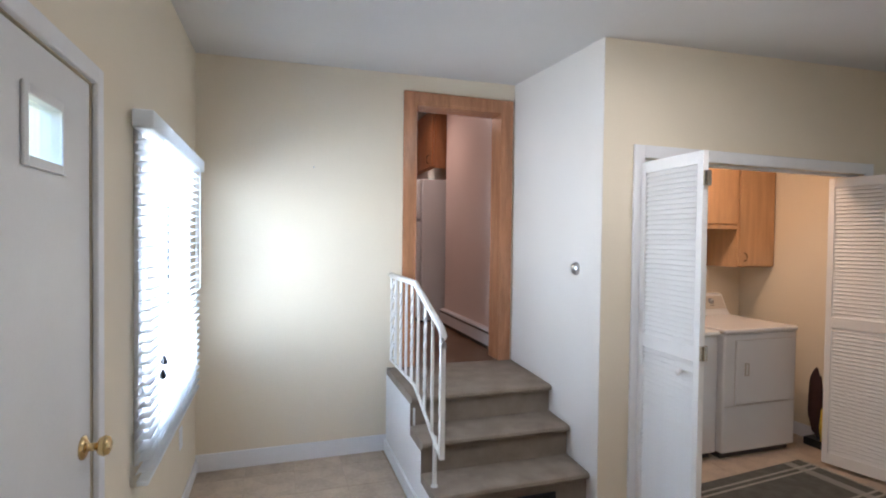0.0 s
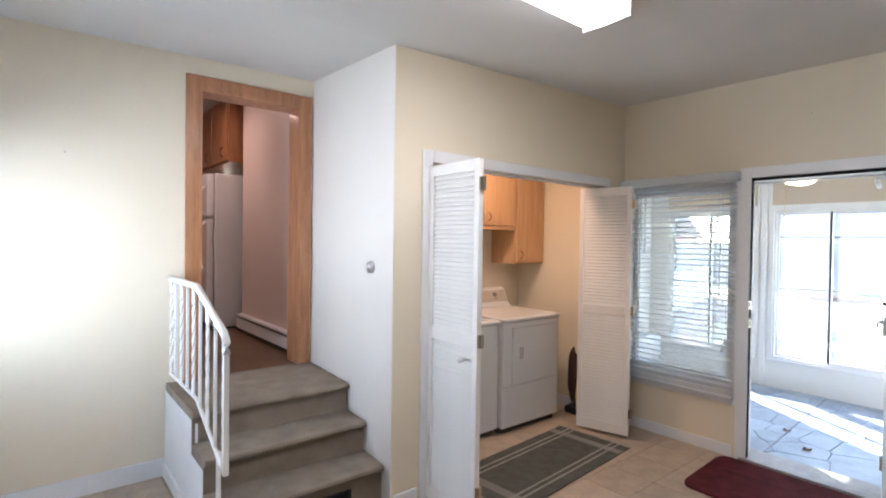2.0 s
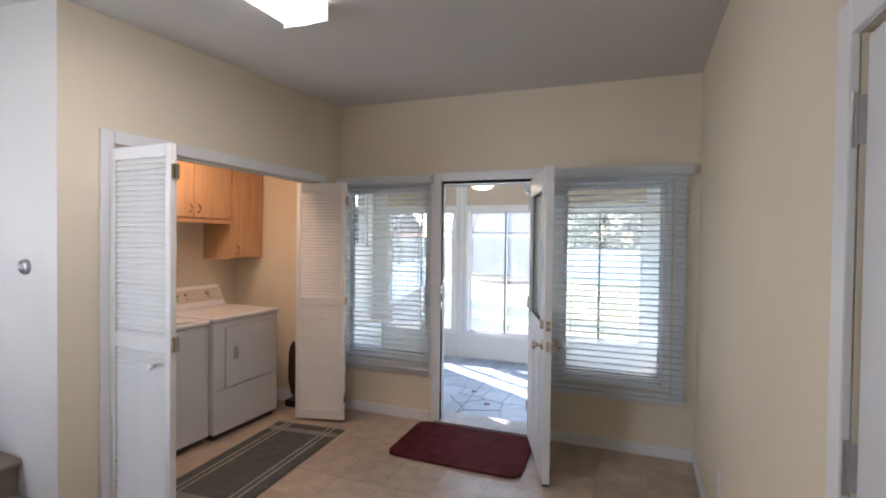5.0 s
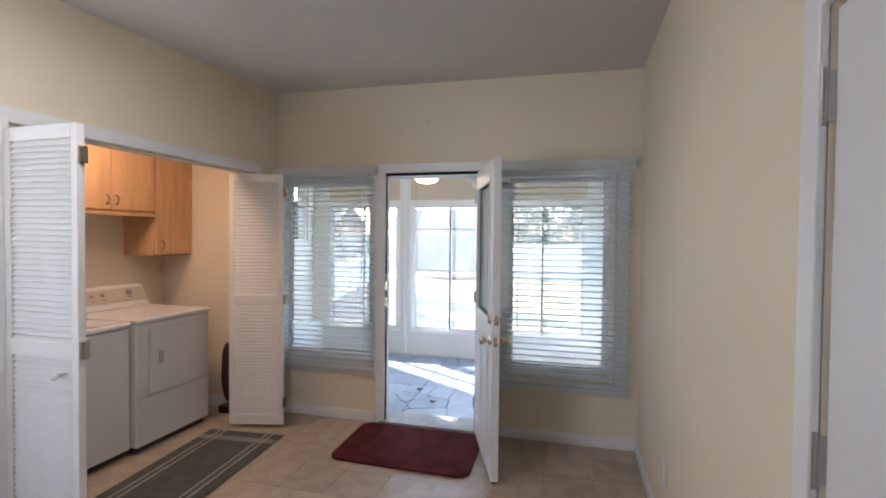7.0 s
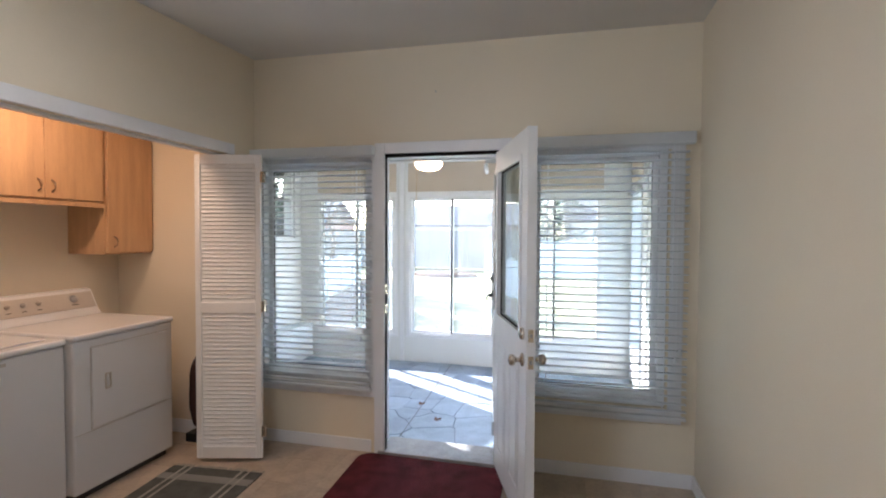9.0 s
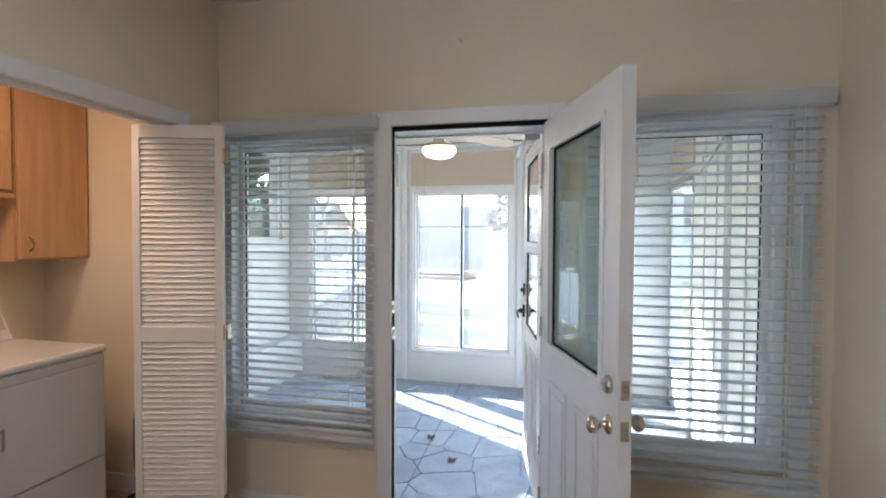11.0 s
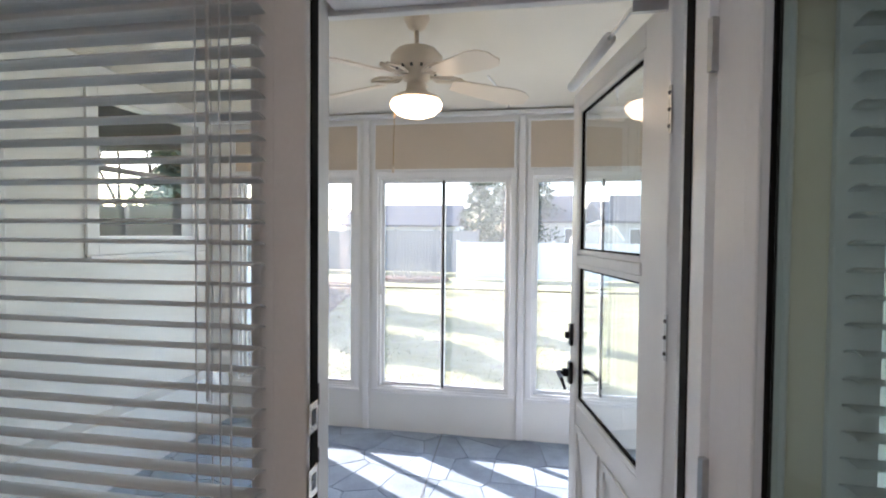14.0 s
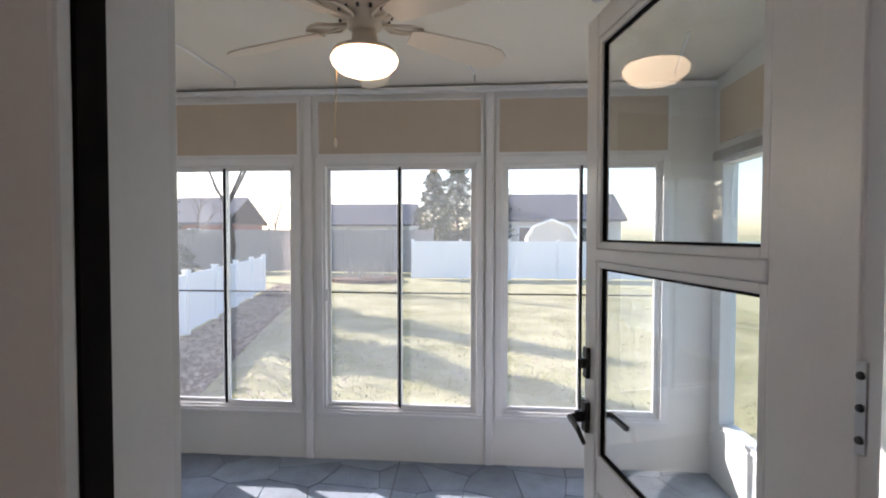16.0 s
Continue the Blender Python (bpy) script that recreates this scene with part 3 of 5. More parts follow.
def blind(name, label, group, parent_at, width, z0, z1, n, tilt, depth, turn, cord=0.05, tassel=SLAT):
    """A Venetian blind: local x along the width, y towards the room."""
    b = thing(name, label, "blind", group, at=parent_at, turn=turn)
    part("valance", B(-0.02, -0.002, z1 - 0.065, width + 0.02, depth + 0.018, z1, bevel=0.006), SLAT, b)
    bm = bmesh.new()
    w = depth * 0.48
    prof = [(-w, -0.0016), (-w * 0.5, 0.0022), (0, 0.0035), (w * 0.5, 0.0022), (w, -0.0016)]
    a = [[bm.verts.new((x, y, z + dz)) for y, z in prof] for x in (0.004, width - 0.004) for dz in (0.0015, -0.0015)]
    for k in range(4):
        bm.faces.new((a[0][k], a[2][k], a[2][k + 1], a[0][k + 1]))
        bm.faces.new((a[1][k], a[1][k + 1], a[3][k + 1], a[3][k]))
    bm.faces.new((a[0][0], a[1][0], a[3][0], a[2][0]))
    bm.faces.new((a[0][4], a[2][4], a[3][4], a[1][4]))
    for r0, r1 in ((0, 1), (3, 2)):
        bm.faces.new([*a[r0], *a[r1][::-1]])
    bmesh.ops.recalc_face_normals(bm, faces=bm.faces)
    me = mesh_of("slat", bm, SLAT)
    zb, zt = z0 + 0.03, z1 - 0.085
    for k in range(n):
        z = zb + (zt - zb) * (k + 0.5) / n
        shared("slat", me, b, pose(0, depth / 2, z, tilt + random.uniform(-1.5, 1.5), 0, 0))
    part("bottom_rail", B(0.002, depth * 0.1, z0, width - 0.002, depth * 0.9, z0 + 0.018, bevel=0.004), SLAT, b)
    for x in ((width * 0.14, width * 0.86) if width < 1 else (width * 0.12, width * 0.5, width * 0.88)):
        for yy in (depth * 0.02, depth * 0.98):
            part("ladder_cord", B(x - 0.0012, yy - 0.0012, z0 + 0.016, x + 0.0012, yy + 0.0012, z1 - 0.064), SLAT, b)
    for k, (dx, dz) in enumerate(((0.0, 0.0), (0.022, -0.05))):
        cx = width * cord + dx
        part("pull_cord", B(cx - 0.0013, depth + 0.006, z0 + 0.42 + dz, cx + 0.0013, depth + 0.0086, z1 - 0.066), SLAT, b)
        part("cord_tassel", lathe([(0, 0), (0.009, 0.002), (0.013, 0.012), (0.007, 0.03), (0.003, 0.036), (0, 0.036)], 12, Matrix.Translation((cx, depth + 0.0073, z0 + 0.385 + dz))), tassel, b, "", True)
    part("tilt_wand", tube([(width * 0.1, depth + 0.012, z1 - 0.07), (width * 0.1, depth + 0.014, z0 + (z1 - z0) * 0.45)], 0.0035, 6), SLAT, b)
    return b


def window(name, label, axis_x, y0, y1, z0, z1, xo, side):
    """A fixed window in a wall x = const; side is +1 where the room lies towards -x."""
    w = thing(name, label, "window", kind="structure")
    xa, xb = (axis_x + 0.02, xo - 0.01) if side > 0 else (xo + 0.01, axis_x - 0.02)
    fr = part("window_frame", frame_boxes("x", y0 + 0.001, y1 - 0.001, z0 + 0.001, z1 - 0.001, xa, xb, 0.045, True, 0.004), TRIM, w)
    xm = (xa + xb) / 2
    part("sash", frame_boxes("x", y0 + 0.046, y1 - 0.046, z0 + 0.046, z1 - 0.046, xm - 0.02, xm + 0.02, 0.03, True, 0.003), TRIM, w)
    part("gasket", frame_boxes("x", y0 + 0.0765, y1 - 0.0765, z0 + 0.0765, z1 - 0.0765, xm - 0.005, xm + 0.005, 0.003), GASKET, w)
    g = part("pane", B(xm - 0.003, y0 + 0.077, z0 + 0.077, xm + 0.003, y1 - 0.077, z1 - 0.077), GLASS, w)
    g.visible_shadow = False
    if side > 0:
        part("window_trim", frame_boxes("x", y0 - 0.07 if y0 > 0 else y0 - 0.085, y1 + 0.012, z0 - 0.085, z1 + 0.055, axis_x - 0.017, axis_x - 0.0018, 0.075, True, 0.003), TRIM, w)
        part("window_sill", B(axis_x - 0.045, y0 + 0.0, z0 - 0.028, axis_x - 0.0175, y1 - 0.001, z0 - 0.004, bevel=0.004), TRIM, w)
    return w


window("window_1", "white framed window beside the exit door", XR, *W1, XO, 1)
window("window_2", "wide white framed window beside the exit door", XR, *W2, XO, 1)
window("window_3", "bright white framed window in the west wall", XL, *LW, XL - 0.15, -1)
part("window_trim", frame_boxes("x", LW[0] - 0.05, LW[1] + 0.06, LW[2] - 0.06, LW[3] + 0.06, XL + 0.0018, XL + 0.017, 0.062, True, 0.003), TRIM, bpy.data.objects["window_3"])

# blinds: seen from the room the width runs along y
blind("venetian_blind", "open white Venetian blind on the window by the closet", "blinds", (XR - 0.02, 1.685, 0), 0.865, 0.425, 2.045, 37, 4, 0.05, 90)
blind("venetian_blind", "open white Venetian blind on the wide window", "blinds", (XR - 0.02, -0.235, 0), 0.915, 0.41, 2.05, 35, 4, 0.05, 90)
blind("venetian_blind", "white Venetian blind glowing with daylight", "blinds", (XL + 0.02, LW[1] + 0.03, 0), 1.235, 0.635, 1.965, 32, 14, 0.05, -90, 0.84, BLACK)

# ---------------------------------------------------------------- louvred closet doors


def bifold_panel(parent, name, width, z0, z1, m, knob=None):
    """One louvred panel: local x along the width, y thickness, with its stiles, rails and slats."""
    T, S = 0.028, 0.035
    p = part(name, boxes((0, 0, z0, S, T, z1), (width - S, 0, z0, width, T, z1), (S, 0, z0, width - S, T, z0 + 0.075), (S, 0, z1 - 0.06, width - S, T, z1), (S, 0, 0.96, width - S, T, 1.03), bevel=0.002), LOUVRE, parent)
    p.matrix_basis = m
    me = mesh_of("louvre_slat", boxes((S - 0.004, -0.0165, -0.0025, width - S + 0.004, 0.0165, 0.0025)), LOUVRE)
    for lo, hi, n in ((z0 + 0.075, 0.96, 33), (1.03, z1 - 0.06, 34)):
        for k in range(n):
            shared("louvre_slat", me, p, pose(0, T / 2, lo + (hi - lo) * (k + 0.5) / n, 57, 0, 0))
    if knob:
        part("knob", lathe([(0, 0), (0.008, 0), (0.008, 0.012), (0.017, 0.018), (0.018, 0.028), (0.010, 0.033), (0, 0.034)], 16, Matrix.Translation((knob[0], 0, knob[1])) @ pose(0, 0, 0, 90, 0, 0)), LOUVRE, p, "", True)
    return p


def plan(x0, y0, x1, y1):
    return pose(x0, y0, 0, 0, 0, math.degrees(math.atan2(y1 - y0, x1 - x0))), math.hypot(x1 - x0, y1 - y0)


bl = thing("bifold_door", "white louvred bifold closet door folded open", "door", "closet bifold doors")
w = 0.435
bifold_panel(bl, "door_panel", w, 0.02, 1.955, Matrix.Translation((3.236, 2.566, 0)) @ pose(0, 0, 0, 0, 0, math.degrees(math.atan2(-0.426, -0.016))), None)
m, w2 = plan(3.262, 2.14, 3.345, 2.61)
bifold_panel(bl, "door_panel", w2, 0.02, 1.955, m)
br = thing("bifold_door", "white louvred bifold closet door folded beside the window", "door", "closet bifold doors")
m, w = plan(4.898, 2.715, 5.005, 2.315)
bifold_panel(br, "door_panel", w, 0.03, 1.965, m)
m, w2 = plan(5.03, 2.32, 5.045, 2.57)
bifold_panel(br, "door_panel", w2, 0.03, 1.965, m)
for par, x, y in ((bl, 3.238, 2.122), (br, 5.018, 2.302)):
    for z in (0.17, 0.97, 1.79):
        part("hinge", boxes((x - 0.016, y, z, x + 0.024, y + 0.012, z + 0.07), (x - 0.004, y - 0.008, z, x + 0.010, y, z + 0.07)), NICKEL, par)
part("knob", lathe([(0, 0), (0.008, 0), (0.008, 0.014), (0.017, 0.02), (0.018, 0.03), (0.010, 0.035), (0, 0.036)], 16, pose(3.222, 2.235, 0.895, 0, -90, 0)), LOUVRE, bl, "white round knob", True)
part("top_track", B(CX0 + 0.005, 2.61, 1.968, CX1 - 0.005, 2.645, 1.984), TRIM, bl)

# ---------------------------------------------------------------- laundry closet


def appliance(name, label, x0, x1, y0, y1, h):
    a = thing(name, label, "washing machine" if "washer" in name else "dryer")
    part("body", B(x0, y0, 0.045, x1, y1, h - 0.035, bevel=0.012), APPLIANCE, a)
    part("top", B(x0 - 0.003, y0 - 0.012, h - 0.034, x1 + 0.003, y1, h, bevel=0.012), APPLIANCE, a)
    part("plinth", B(x0 + 0.02, y0 + 0.04, 0.0, x1 - 0.02, y1 - 0.02, 0.045), DARKPL, a)
    # sloped control console
    bm = bmesh.new()
    sec = [(y1 - 0.17, h + 0.0005), (y1 - 0.14, h + 0.03), (y1 - 0.075, h + 0.165), (y1 - 0.02, h + 0.172), (y1 - 0.005, h + 0.0005)]
    va = [bm.verts.new((x0 + 0.01, *p)) for p in sec]
    vb = [bm.verts.new((x1 - 0.01, *p)) for p in sec]
    bm.faces.new(va), bm.faces.new(vb[::-1])
    for k in range(5):
        bm.faces.new((va[k], vb[k], vb[(k + 1) % 5], va[(k + 1) % 5]))
    bmesh.ops.recalc_face_normals(bm, faces=bm.faces)
    bmesh.ops.bevel(bm, geom=list(bm.edges), offset=0.006, segments=2, affect="EDGES")
    con = part("console", bm, APPLIANCE, a)
    rx = -math.degrees(math.atan2(0.065, 0.135)) + 90
    tilt = Matrix.Translation(((x0 + x1) / 2, y1 - 0.1075, h + 0.0975)) @ pose(0, 0, 0, rx - 0, 0, 0)
    W = (x1 - x0) / 2
    part("fascia", B(-W + 0.03, -0.055, 0.002, W - 0.03, 0.055, 0.006, m=tilt), PANELGREY, con, "almond control strip")
    for kx, r in ((-W + 0.11, 0.014), (-W + 0.2, 0.014), (-W + 0.29, 0.014), (W - 0.17, 0.024)):
        part("dial", lathe([(0, 0.006), (r, 0.006), (r * 0.95, 0.02), (r * 0.5, 0.024), (r * 0.45, 0.034), (0, 0.035)], 16, tilt @ Matrix.Translation((kx, 0.012, 0))), STEEL if r > 0.02 else PANELGREY, con, "", True)
        part("dial_mark", B(kx - r, -0.03, 0.0062, kx + r, -0.025, 0.007, m=tilt), DARKPL, con)
    return a


washer = appliance("washer", "white top-loading washing machine beside the dryer", 3.60, 4.285, 3.01, 3.70, 0.905)
part("lid", B(3.66, 3.06, 0.9055, 4.225, 3.49, 0.917, bevel=0.004), APPLIANCE, washer)
part("badge", B(3.925, 3.0065, 0.832, 3.995, 3.0095, 0.848), PANELGREY, washer, "small grey maker's plate")
dryer = appliance("dryer", "white clothes dryer with a front drum door", 4.298, 4.985, 2.972, 3.70, 0.918)
dd = part("drum_door", B(4.40, 2.962, 0.385, 4.935, 2.9715, 0.835, bevel=0.004), APPLIANCE, dryer)
part("door_gap", frame_boxes("y", 4.396, 4.939, 0.381, 0.839, 2.9700, 2.9722, 0.003), PANELGREY, dd)
part("handle", frame_boxes("y", 4.475, 4.512, 0.585, 0.675, 2.953, 2.9625, 0.008, True, 0.002), PANELGREY, dd)
part("seam", B(4.30, 2.9695, 0.372, 4.983, 2.9722, 0.375), PANELGREY, dryer)


def wall_cupboard(label, x0, x1, z0, z1, doors, handle):
    c = thing("wall_cabinet", label, "cabinet", "laundry wall cabinets")
    part("carcass", boxes((x0, 3.43, z0, x1, 3.738, z1), bevel=0.002), MAPLE, c)
    for (a, b), hx in zip(doors, handle):
        d = part("cabinet_door", B(a + 0.003, 3.409, z0 + 0.012, b - 0.003, 3.4295, z1 - 0.012, bevel=0.003), MAPLE, c)
        part("handle", tube([(hx, 3.409, z0 + 0.05), (hx, 3.388, z0 + 0.062), (hx + 0.004, 3.384, z0 + 0.085), (hx, 3.388, z0 + 0.108), (hx, 3.409, z0 + 0.12)], 0.005, 8), BRONZE, d, "", True)
    return c


ca = wall_cupboard("light maple wall cabinet with two doors above the washer", 3.20, 4.895, 1.66, 2.34, [(3.22, 3.64), (3.64, 4.07), (4.07, 4.505), (4.505, 4.89)], [3.60, 3.68, 4.465, 4.545])
part("light_rail", B(3.20, 3.405, 1.632, 4.893, 3.43, 1.659, bevel=0.003), MAPLE, ca)
wall_cupboard("tall light maple wall cabinet in the closet corner", 4.905, 5.296, 1.322, 2.34, [(4.915, 5.292)], [4.965])

ext = thing("hose_bundle", "black dust mop leaning in the closet corner", "mop")
part("pole", tube([(5.2, 2.95, 0.05), (5.255, 2.9, 0.78)], 0.012), BLACK, ext)
bag = bmesh.new()
bmesh.ops.create_icosphere(bag, subdivisions=3, radius=1)
for v in bag.verts:
    k = 1 + 0.18 * noise.noise(v.co * 2.2)
    v.co = Vector((5.215 + v.co.x * 0.035 * k, 2.985 + v.co.y * 0.05 * k, 0.33 + v.co.z * 0.25 * k))
part("bag", bag, material("dark_maroon_cloth", (0.05, 0.02, 0.02), 0.8), ext, "", True)
part("yellow_band", lathe([(0, 0), (0.022, 0), (0.03, 0.1), (0.02, 0.24), (0, 0.25)], 12, Matrix.Translation((5.19, 2.90, 0.06))), material("yellow_plastic", (0.75, 0.55, 0.06), 0.5), ext, "yellow plastic", True)

part("foot_box", B(5.16, 2.87, 0.0, 5.27, 3.03, 0.06, bevel=0.004), BLACK, ext, "black plastic base")

# ---------------------------------------------------------------- room things
rail = thing("stair_railing", "white wrought iron railing beside the carpeted stairs", "railing")
IRON = material("white_iron_paint", (0.80, 0.79, 0.76), 0.4, vary=0.06, fine=80, bump=0.08)
RX = 2.12


def rail_z(y):
    return 1.262 if y > 3.14 else 1.262 - (3.14 - y) * 0.36


part("top_rail", tube([(RX, 3.80, 1.262), (RX, 3.14, 1.262), (RX - 0.002, 2.64, 1.085), (RX - 0.002, 2.60, 1.05), (RX - 0.002, 2.60, 1.0)], 0.018, 10), IRON, rail, "", True)
low = lambda y: rail_z(y) - 0.60 if y > 3.14 else 0.66 - (3.14 - y) * 0.42
part("bottom_rail", tube([(RX, 3.80, 0.66), (RX, 3.14, 0.66), (RX, 2.62, 0.44)], 0.010, 8), IRON, rail)
for k in range(9):
    y = 3.78 - k * 0.142
    zt, zb = rail_z(y) - 0.01, low(y)
    if k % 2 == 0:
        bm = bmesh.new()
        rings = []
        for j in range(25):
            z = zb + (zt - zb) * j / 24
            a0 = j * 0.5 if 3 < j < 21 else 0
            rings.append([bm.verts.new((RX + 0.0105 * math.cos(a0 + q * math.pi / 2), y + 0.0105 * math.sin(a0 + q * math.pi / 2), z)) for q in range(4)])
        for a, b in zip(rings, rings[1:]):
            for q in range(4):
                bm.faces.new((a[q], a[(q + 1) % 4], b[(q + 1) % 4], b[q]))
        part("baluster", bm, IRON, rail, "twisted iron baluster")
    else:
        part("baluster", B(RX - 0.007, y - 0.007, zb, RX + 0.007, y + 0.007, zt), IRON, rail)
# cast scroll panel near the wall
for k in range(5):
    pts = [(RX, 3.70 + 0.035 * math.cos(a), 0.74 + k * 0.11 + 0.05 * math.sin(a)) for a in [i * math.pi / 5 for i in range(9)]]
    part("scroll", tube(pts, 0.006, 6), IRON, rail)
part("newel", B(RX - 0.013, 2.605, 0.44, RX + 0.013, 2.632, 1.02, bevel=0.003), IRON, rail)
part("newel_foot", tube([(RX + 0.01, 2.76, 0.50), (RX + 0.01, 2.76, 0.25), (RX + 0.01, 2.76, 0.232)], [0.011, 0.012, 0.022], 8), IRON, rail)

bell = thing("thermostat", "small round silver thermostat on the stair wall", "thermostat", at=(3.019, 2.842, 1.362), turn=0)
part("body", lathe([(0, 0), (0.038, 0), (0.038, 0.012), (0.032, 0.024), (0.018, 0.026), (0, 0.026)], 24, pose(0, 0, 0, 0, -90, 0)), STEEL, bell, "", True)
part("dial", lathe([(0, 0.0262), (0.016, 0.0262), (0.014, 0.033), (0, 0.034)], 20, pose(0, 0, 0, 0, -90, 0)), ALU, bell, "", True)

lamp = thing("ceiling_light", "lit white fluorescent wraparound ceiling light", "light")
bm = bmesh.new()
sec = [(1.485, 2.635), (1.49, 2.585), (1.515, 2.557), (1.605, 2.55), (1.705, 2.557), (1.73, 2.585), (1.735, 2.635)]
va = [bm.verts.new((2.22, *p)) for p in sec]
vb = [bm.verts.new((3.53, *p)) for p in sec]
for k in range(6):
    bm.faces.new((va[k], vb[k], vb[k + 1], va[k + 1]))
bm.faces.new(va), bm.faces.new(vb[::-1])
bmesh.ops.recalc_face_normals(bm, faces=bm.faces)
part("diffuser", bm, TUBE, lamp, "glowing ribbed diffuser")
part("end_cap", B(3.5305, 1.48, 2.552, 3.538, 1.74, 2.635, bevel=0.003), ALU, lamp)
part("end_cap", B(2.208, 1.48, 2.552, 2.2195, 1.74, 2.635, bevel=0.003), ALU, lamp)

mat1 = thing("door_mat", "maroon plush mat lying before the open exit door", "mat")
bm = bmesh.new()
poly = []
for cx, cy, a0 in ((5.20, 1.66, 0), (4.70, 1.64, 90), (4.68, 0.85, 180), (5.19, 0.87, 270)):
    for k in range(7):
        a = radians(a0 + k * 15)
        poly.append((cx + 0.085 * math.cos(a), cy + 0.085 * math.sin(a)))
prism(poly, 0.002, 0.018, bm)
part("mat_top", bm, MAROON, mat1)

mat2 = thing("door_mat", "maroon plush mat lying at the foot of the stairs", "mat")
poly = []
for cx, cy, a0 in ((2.90, 2.56, 0), (2.38, 2.56, 90), (2.38, 2.16, 180), (2.90, 2.16, 270)):
    for k in range(7):
        a = radians(a0 + k * 15)
        poly.append((cx + 0.09 * math.cos(a), cy + 0.09 * math.sin(a)))
part("mat_top", prism(poly, 0.002, 0.03), MAROON, mat2)

rug = thing("striped_rug", "charcoal grey woven rug with cream stripes and fringe", "rug", at=(4.31, 2.478, 0), turn=4.5)
part("weave", B(-0.80, -0.30, 0.001, 0.54, 0.30, 0.009, bevel=0.002), RUGDARK, rug)
for y in (-0.215, -0.17, 0.17, 0.215):
    part("stripe", B(-0.80, y - 0.0075, 0.009, 0.54, y + 0.0075, 0.0108), RUGLIGHT, rug)
for x in (-0.67, 0.41):
    part("band", B(x - 0.035, -0.30, 0.009, x + 0.035, 0.30, 0.0101), material("grey_weave", (0.30, 0.29, 0.26), 0.95, vary=0.25, fine=400, bump=0.7, spec=0.1), rug, "lighter grey cross band")
tm = mesh_of("tassel", boxes((0, -0.004, 0.001, 0.032, 0.004, 0.006)), RUGLIGHT)
for k in range(32):
    for s in (0, 1):
        shared("tassel", tm, rug, pose(0.54 if s == 0 else -0.80, -0.285 + k * 0.0182, 0, 0, 0, (0 if s == 0 else 180) + random.uniform(-25, 25)))

outlet = thing("wall_outlet", "white electrical outlet low on the wall", "outlet", "outlets")
part("plate", B(4.14, YR + 0.0005, 0.32, 4.21, YR + 0.008, 0.435, bevel=0.002), TRIM, outlet)
for z in (0.345, 0.385):
    part("socket", B(4.16, YR + 0.008, z, 4.19, YR + 0.010, z + 0.026, bevel=0.001), ALU, outlet)
copy_thing(outlet, Matrix.Translation((XL, 3.3, 0.05)) @ pose(0, 0, 0, 0, 0, -90) @ Matrix.Translation((-4.175, -YR, 0)))
nail = thing("wall_nail", "small steel nail stuck in the cream wall", "nail", "nails")
part("shaft", tube([(XR + 0.004, 1.262, 2.379), (XR - 0.02, 1.262, 2.382)], 0.004, 6), STEEL, nail)
nail2 = thing("wall_nail", "small steel nail stuck in the cream wall", "nail", "nails")
part("shaft", tube([(1.58, YB + 0.004, 2.0), (1.58, YB - 0.02, 2.003)], 0.004, 6), STEEL, nail2)

for z, h in ((0.955, 0.045), (1.085, 0.06)):
    st = thing("strike_plate", "black metal strike plate on the door jamb", "strike plate", "jamb strikes")
    part("plate", B(5.425, OY1 - 0.0095, z, 5.447, OY1 - 0.0062, z + h, bevel=0.001), BLACK, st)
    part("lip", B(5.447, OY1 - 0.012, z + 0.006, 5.455, OY1 - 0.0075, z + h - 0.006, bevel=0.001), BLACK, st)
for z in (0.945, 1.075):
    st = thing("strike_plate", "satin metal strike plate at the casing edge", "strike plate", "jamb strikes")
    part("plate", B(XR - 0.019, OY1 - 0.0495, z, XR + 0.02, OY1 - 0.0472, z + 0.06, bevel=0.0008), NICKEL, st)
    part("catch", B(XR - 0.006, OY1 - 0.0505, z + 0.015, XR + 0.012, OY1 - 0.0496, z + 0.045), BLACK, st)

# ---------------------------------------------------------------- sunroom
SX, SY0, SY1 = 8.64, -0.30, 4.115
CZ0, CZ1 = 2.505, 2.775       # ceiling height at the far wall and at the house
structure("floor_sunroom", boxes((XO, SY0 - 0.1, SF - 0.2, SX + 0.12, SY1 + 0.1, SF - 0.014)), CONCRETE, "dark joints of the flagstone sunroom floor", "floor")
bm = bmesh.new()
lo = [bm.verts.new(p) for p in ((XO, SY0 - 0.1, CZ1), (SX + 0.1, SY0 - 0.1, CZ0), (SX + 0.1, SY1 + 0.1, CZ0), (XO, SY1 + 0.1, CZ1))]
hi = [bm.verts.new(v.co + Vector((0, 0, 0.12))) for v in lo]
bm.faces.new(lo), bm.faces.new(hi[::-1])
for k in range(4):
    bm.faces.new((lo[k], hi[k], hi[(k + 1) % 4], lo[(k + 1) % 4]))
bmesh.ops.recalc_face_normals(bm, faces=bm.faces)
structure("ceiling_sunroom", bm, SUNCEIL, "sloped off-white panel ceiling of the sunroom", "ceiling")
WIN = ((0.04, 1.17), (1.345, 2.50), (2.705, 3.83))
WZ0, WZ1 = 0.118, 1.965
rows = [(SX, SY0 - 0.1, SF - 0.2, SX + 0.1, SY1 + 0.1, WZ0), (SX, SY0 - 0.1, WZ1, SX + 0.1, SY1 + 0.1, CZ0 + 0.02)]
edges = [SY0 - 0.1, *[v for w in WIN for v in w], SY1 + 0.1]
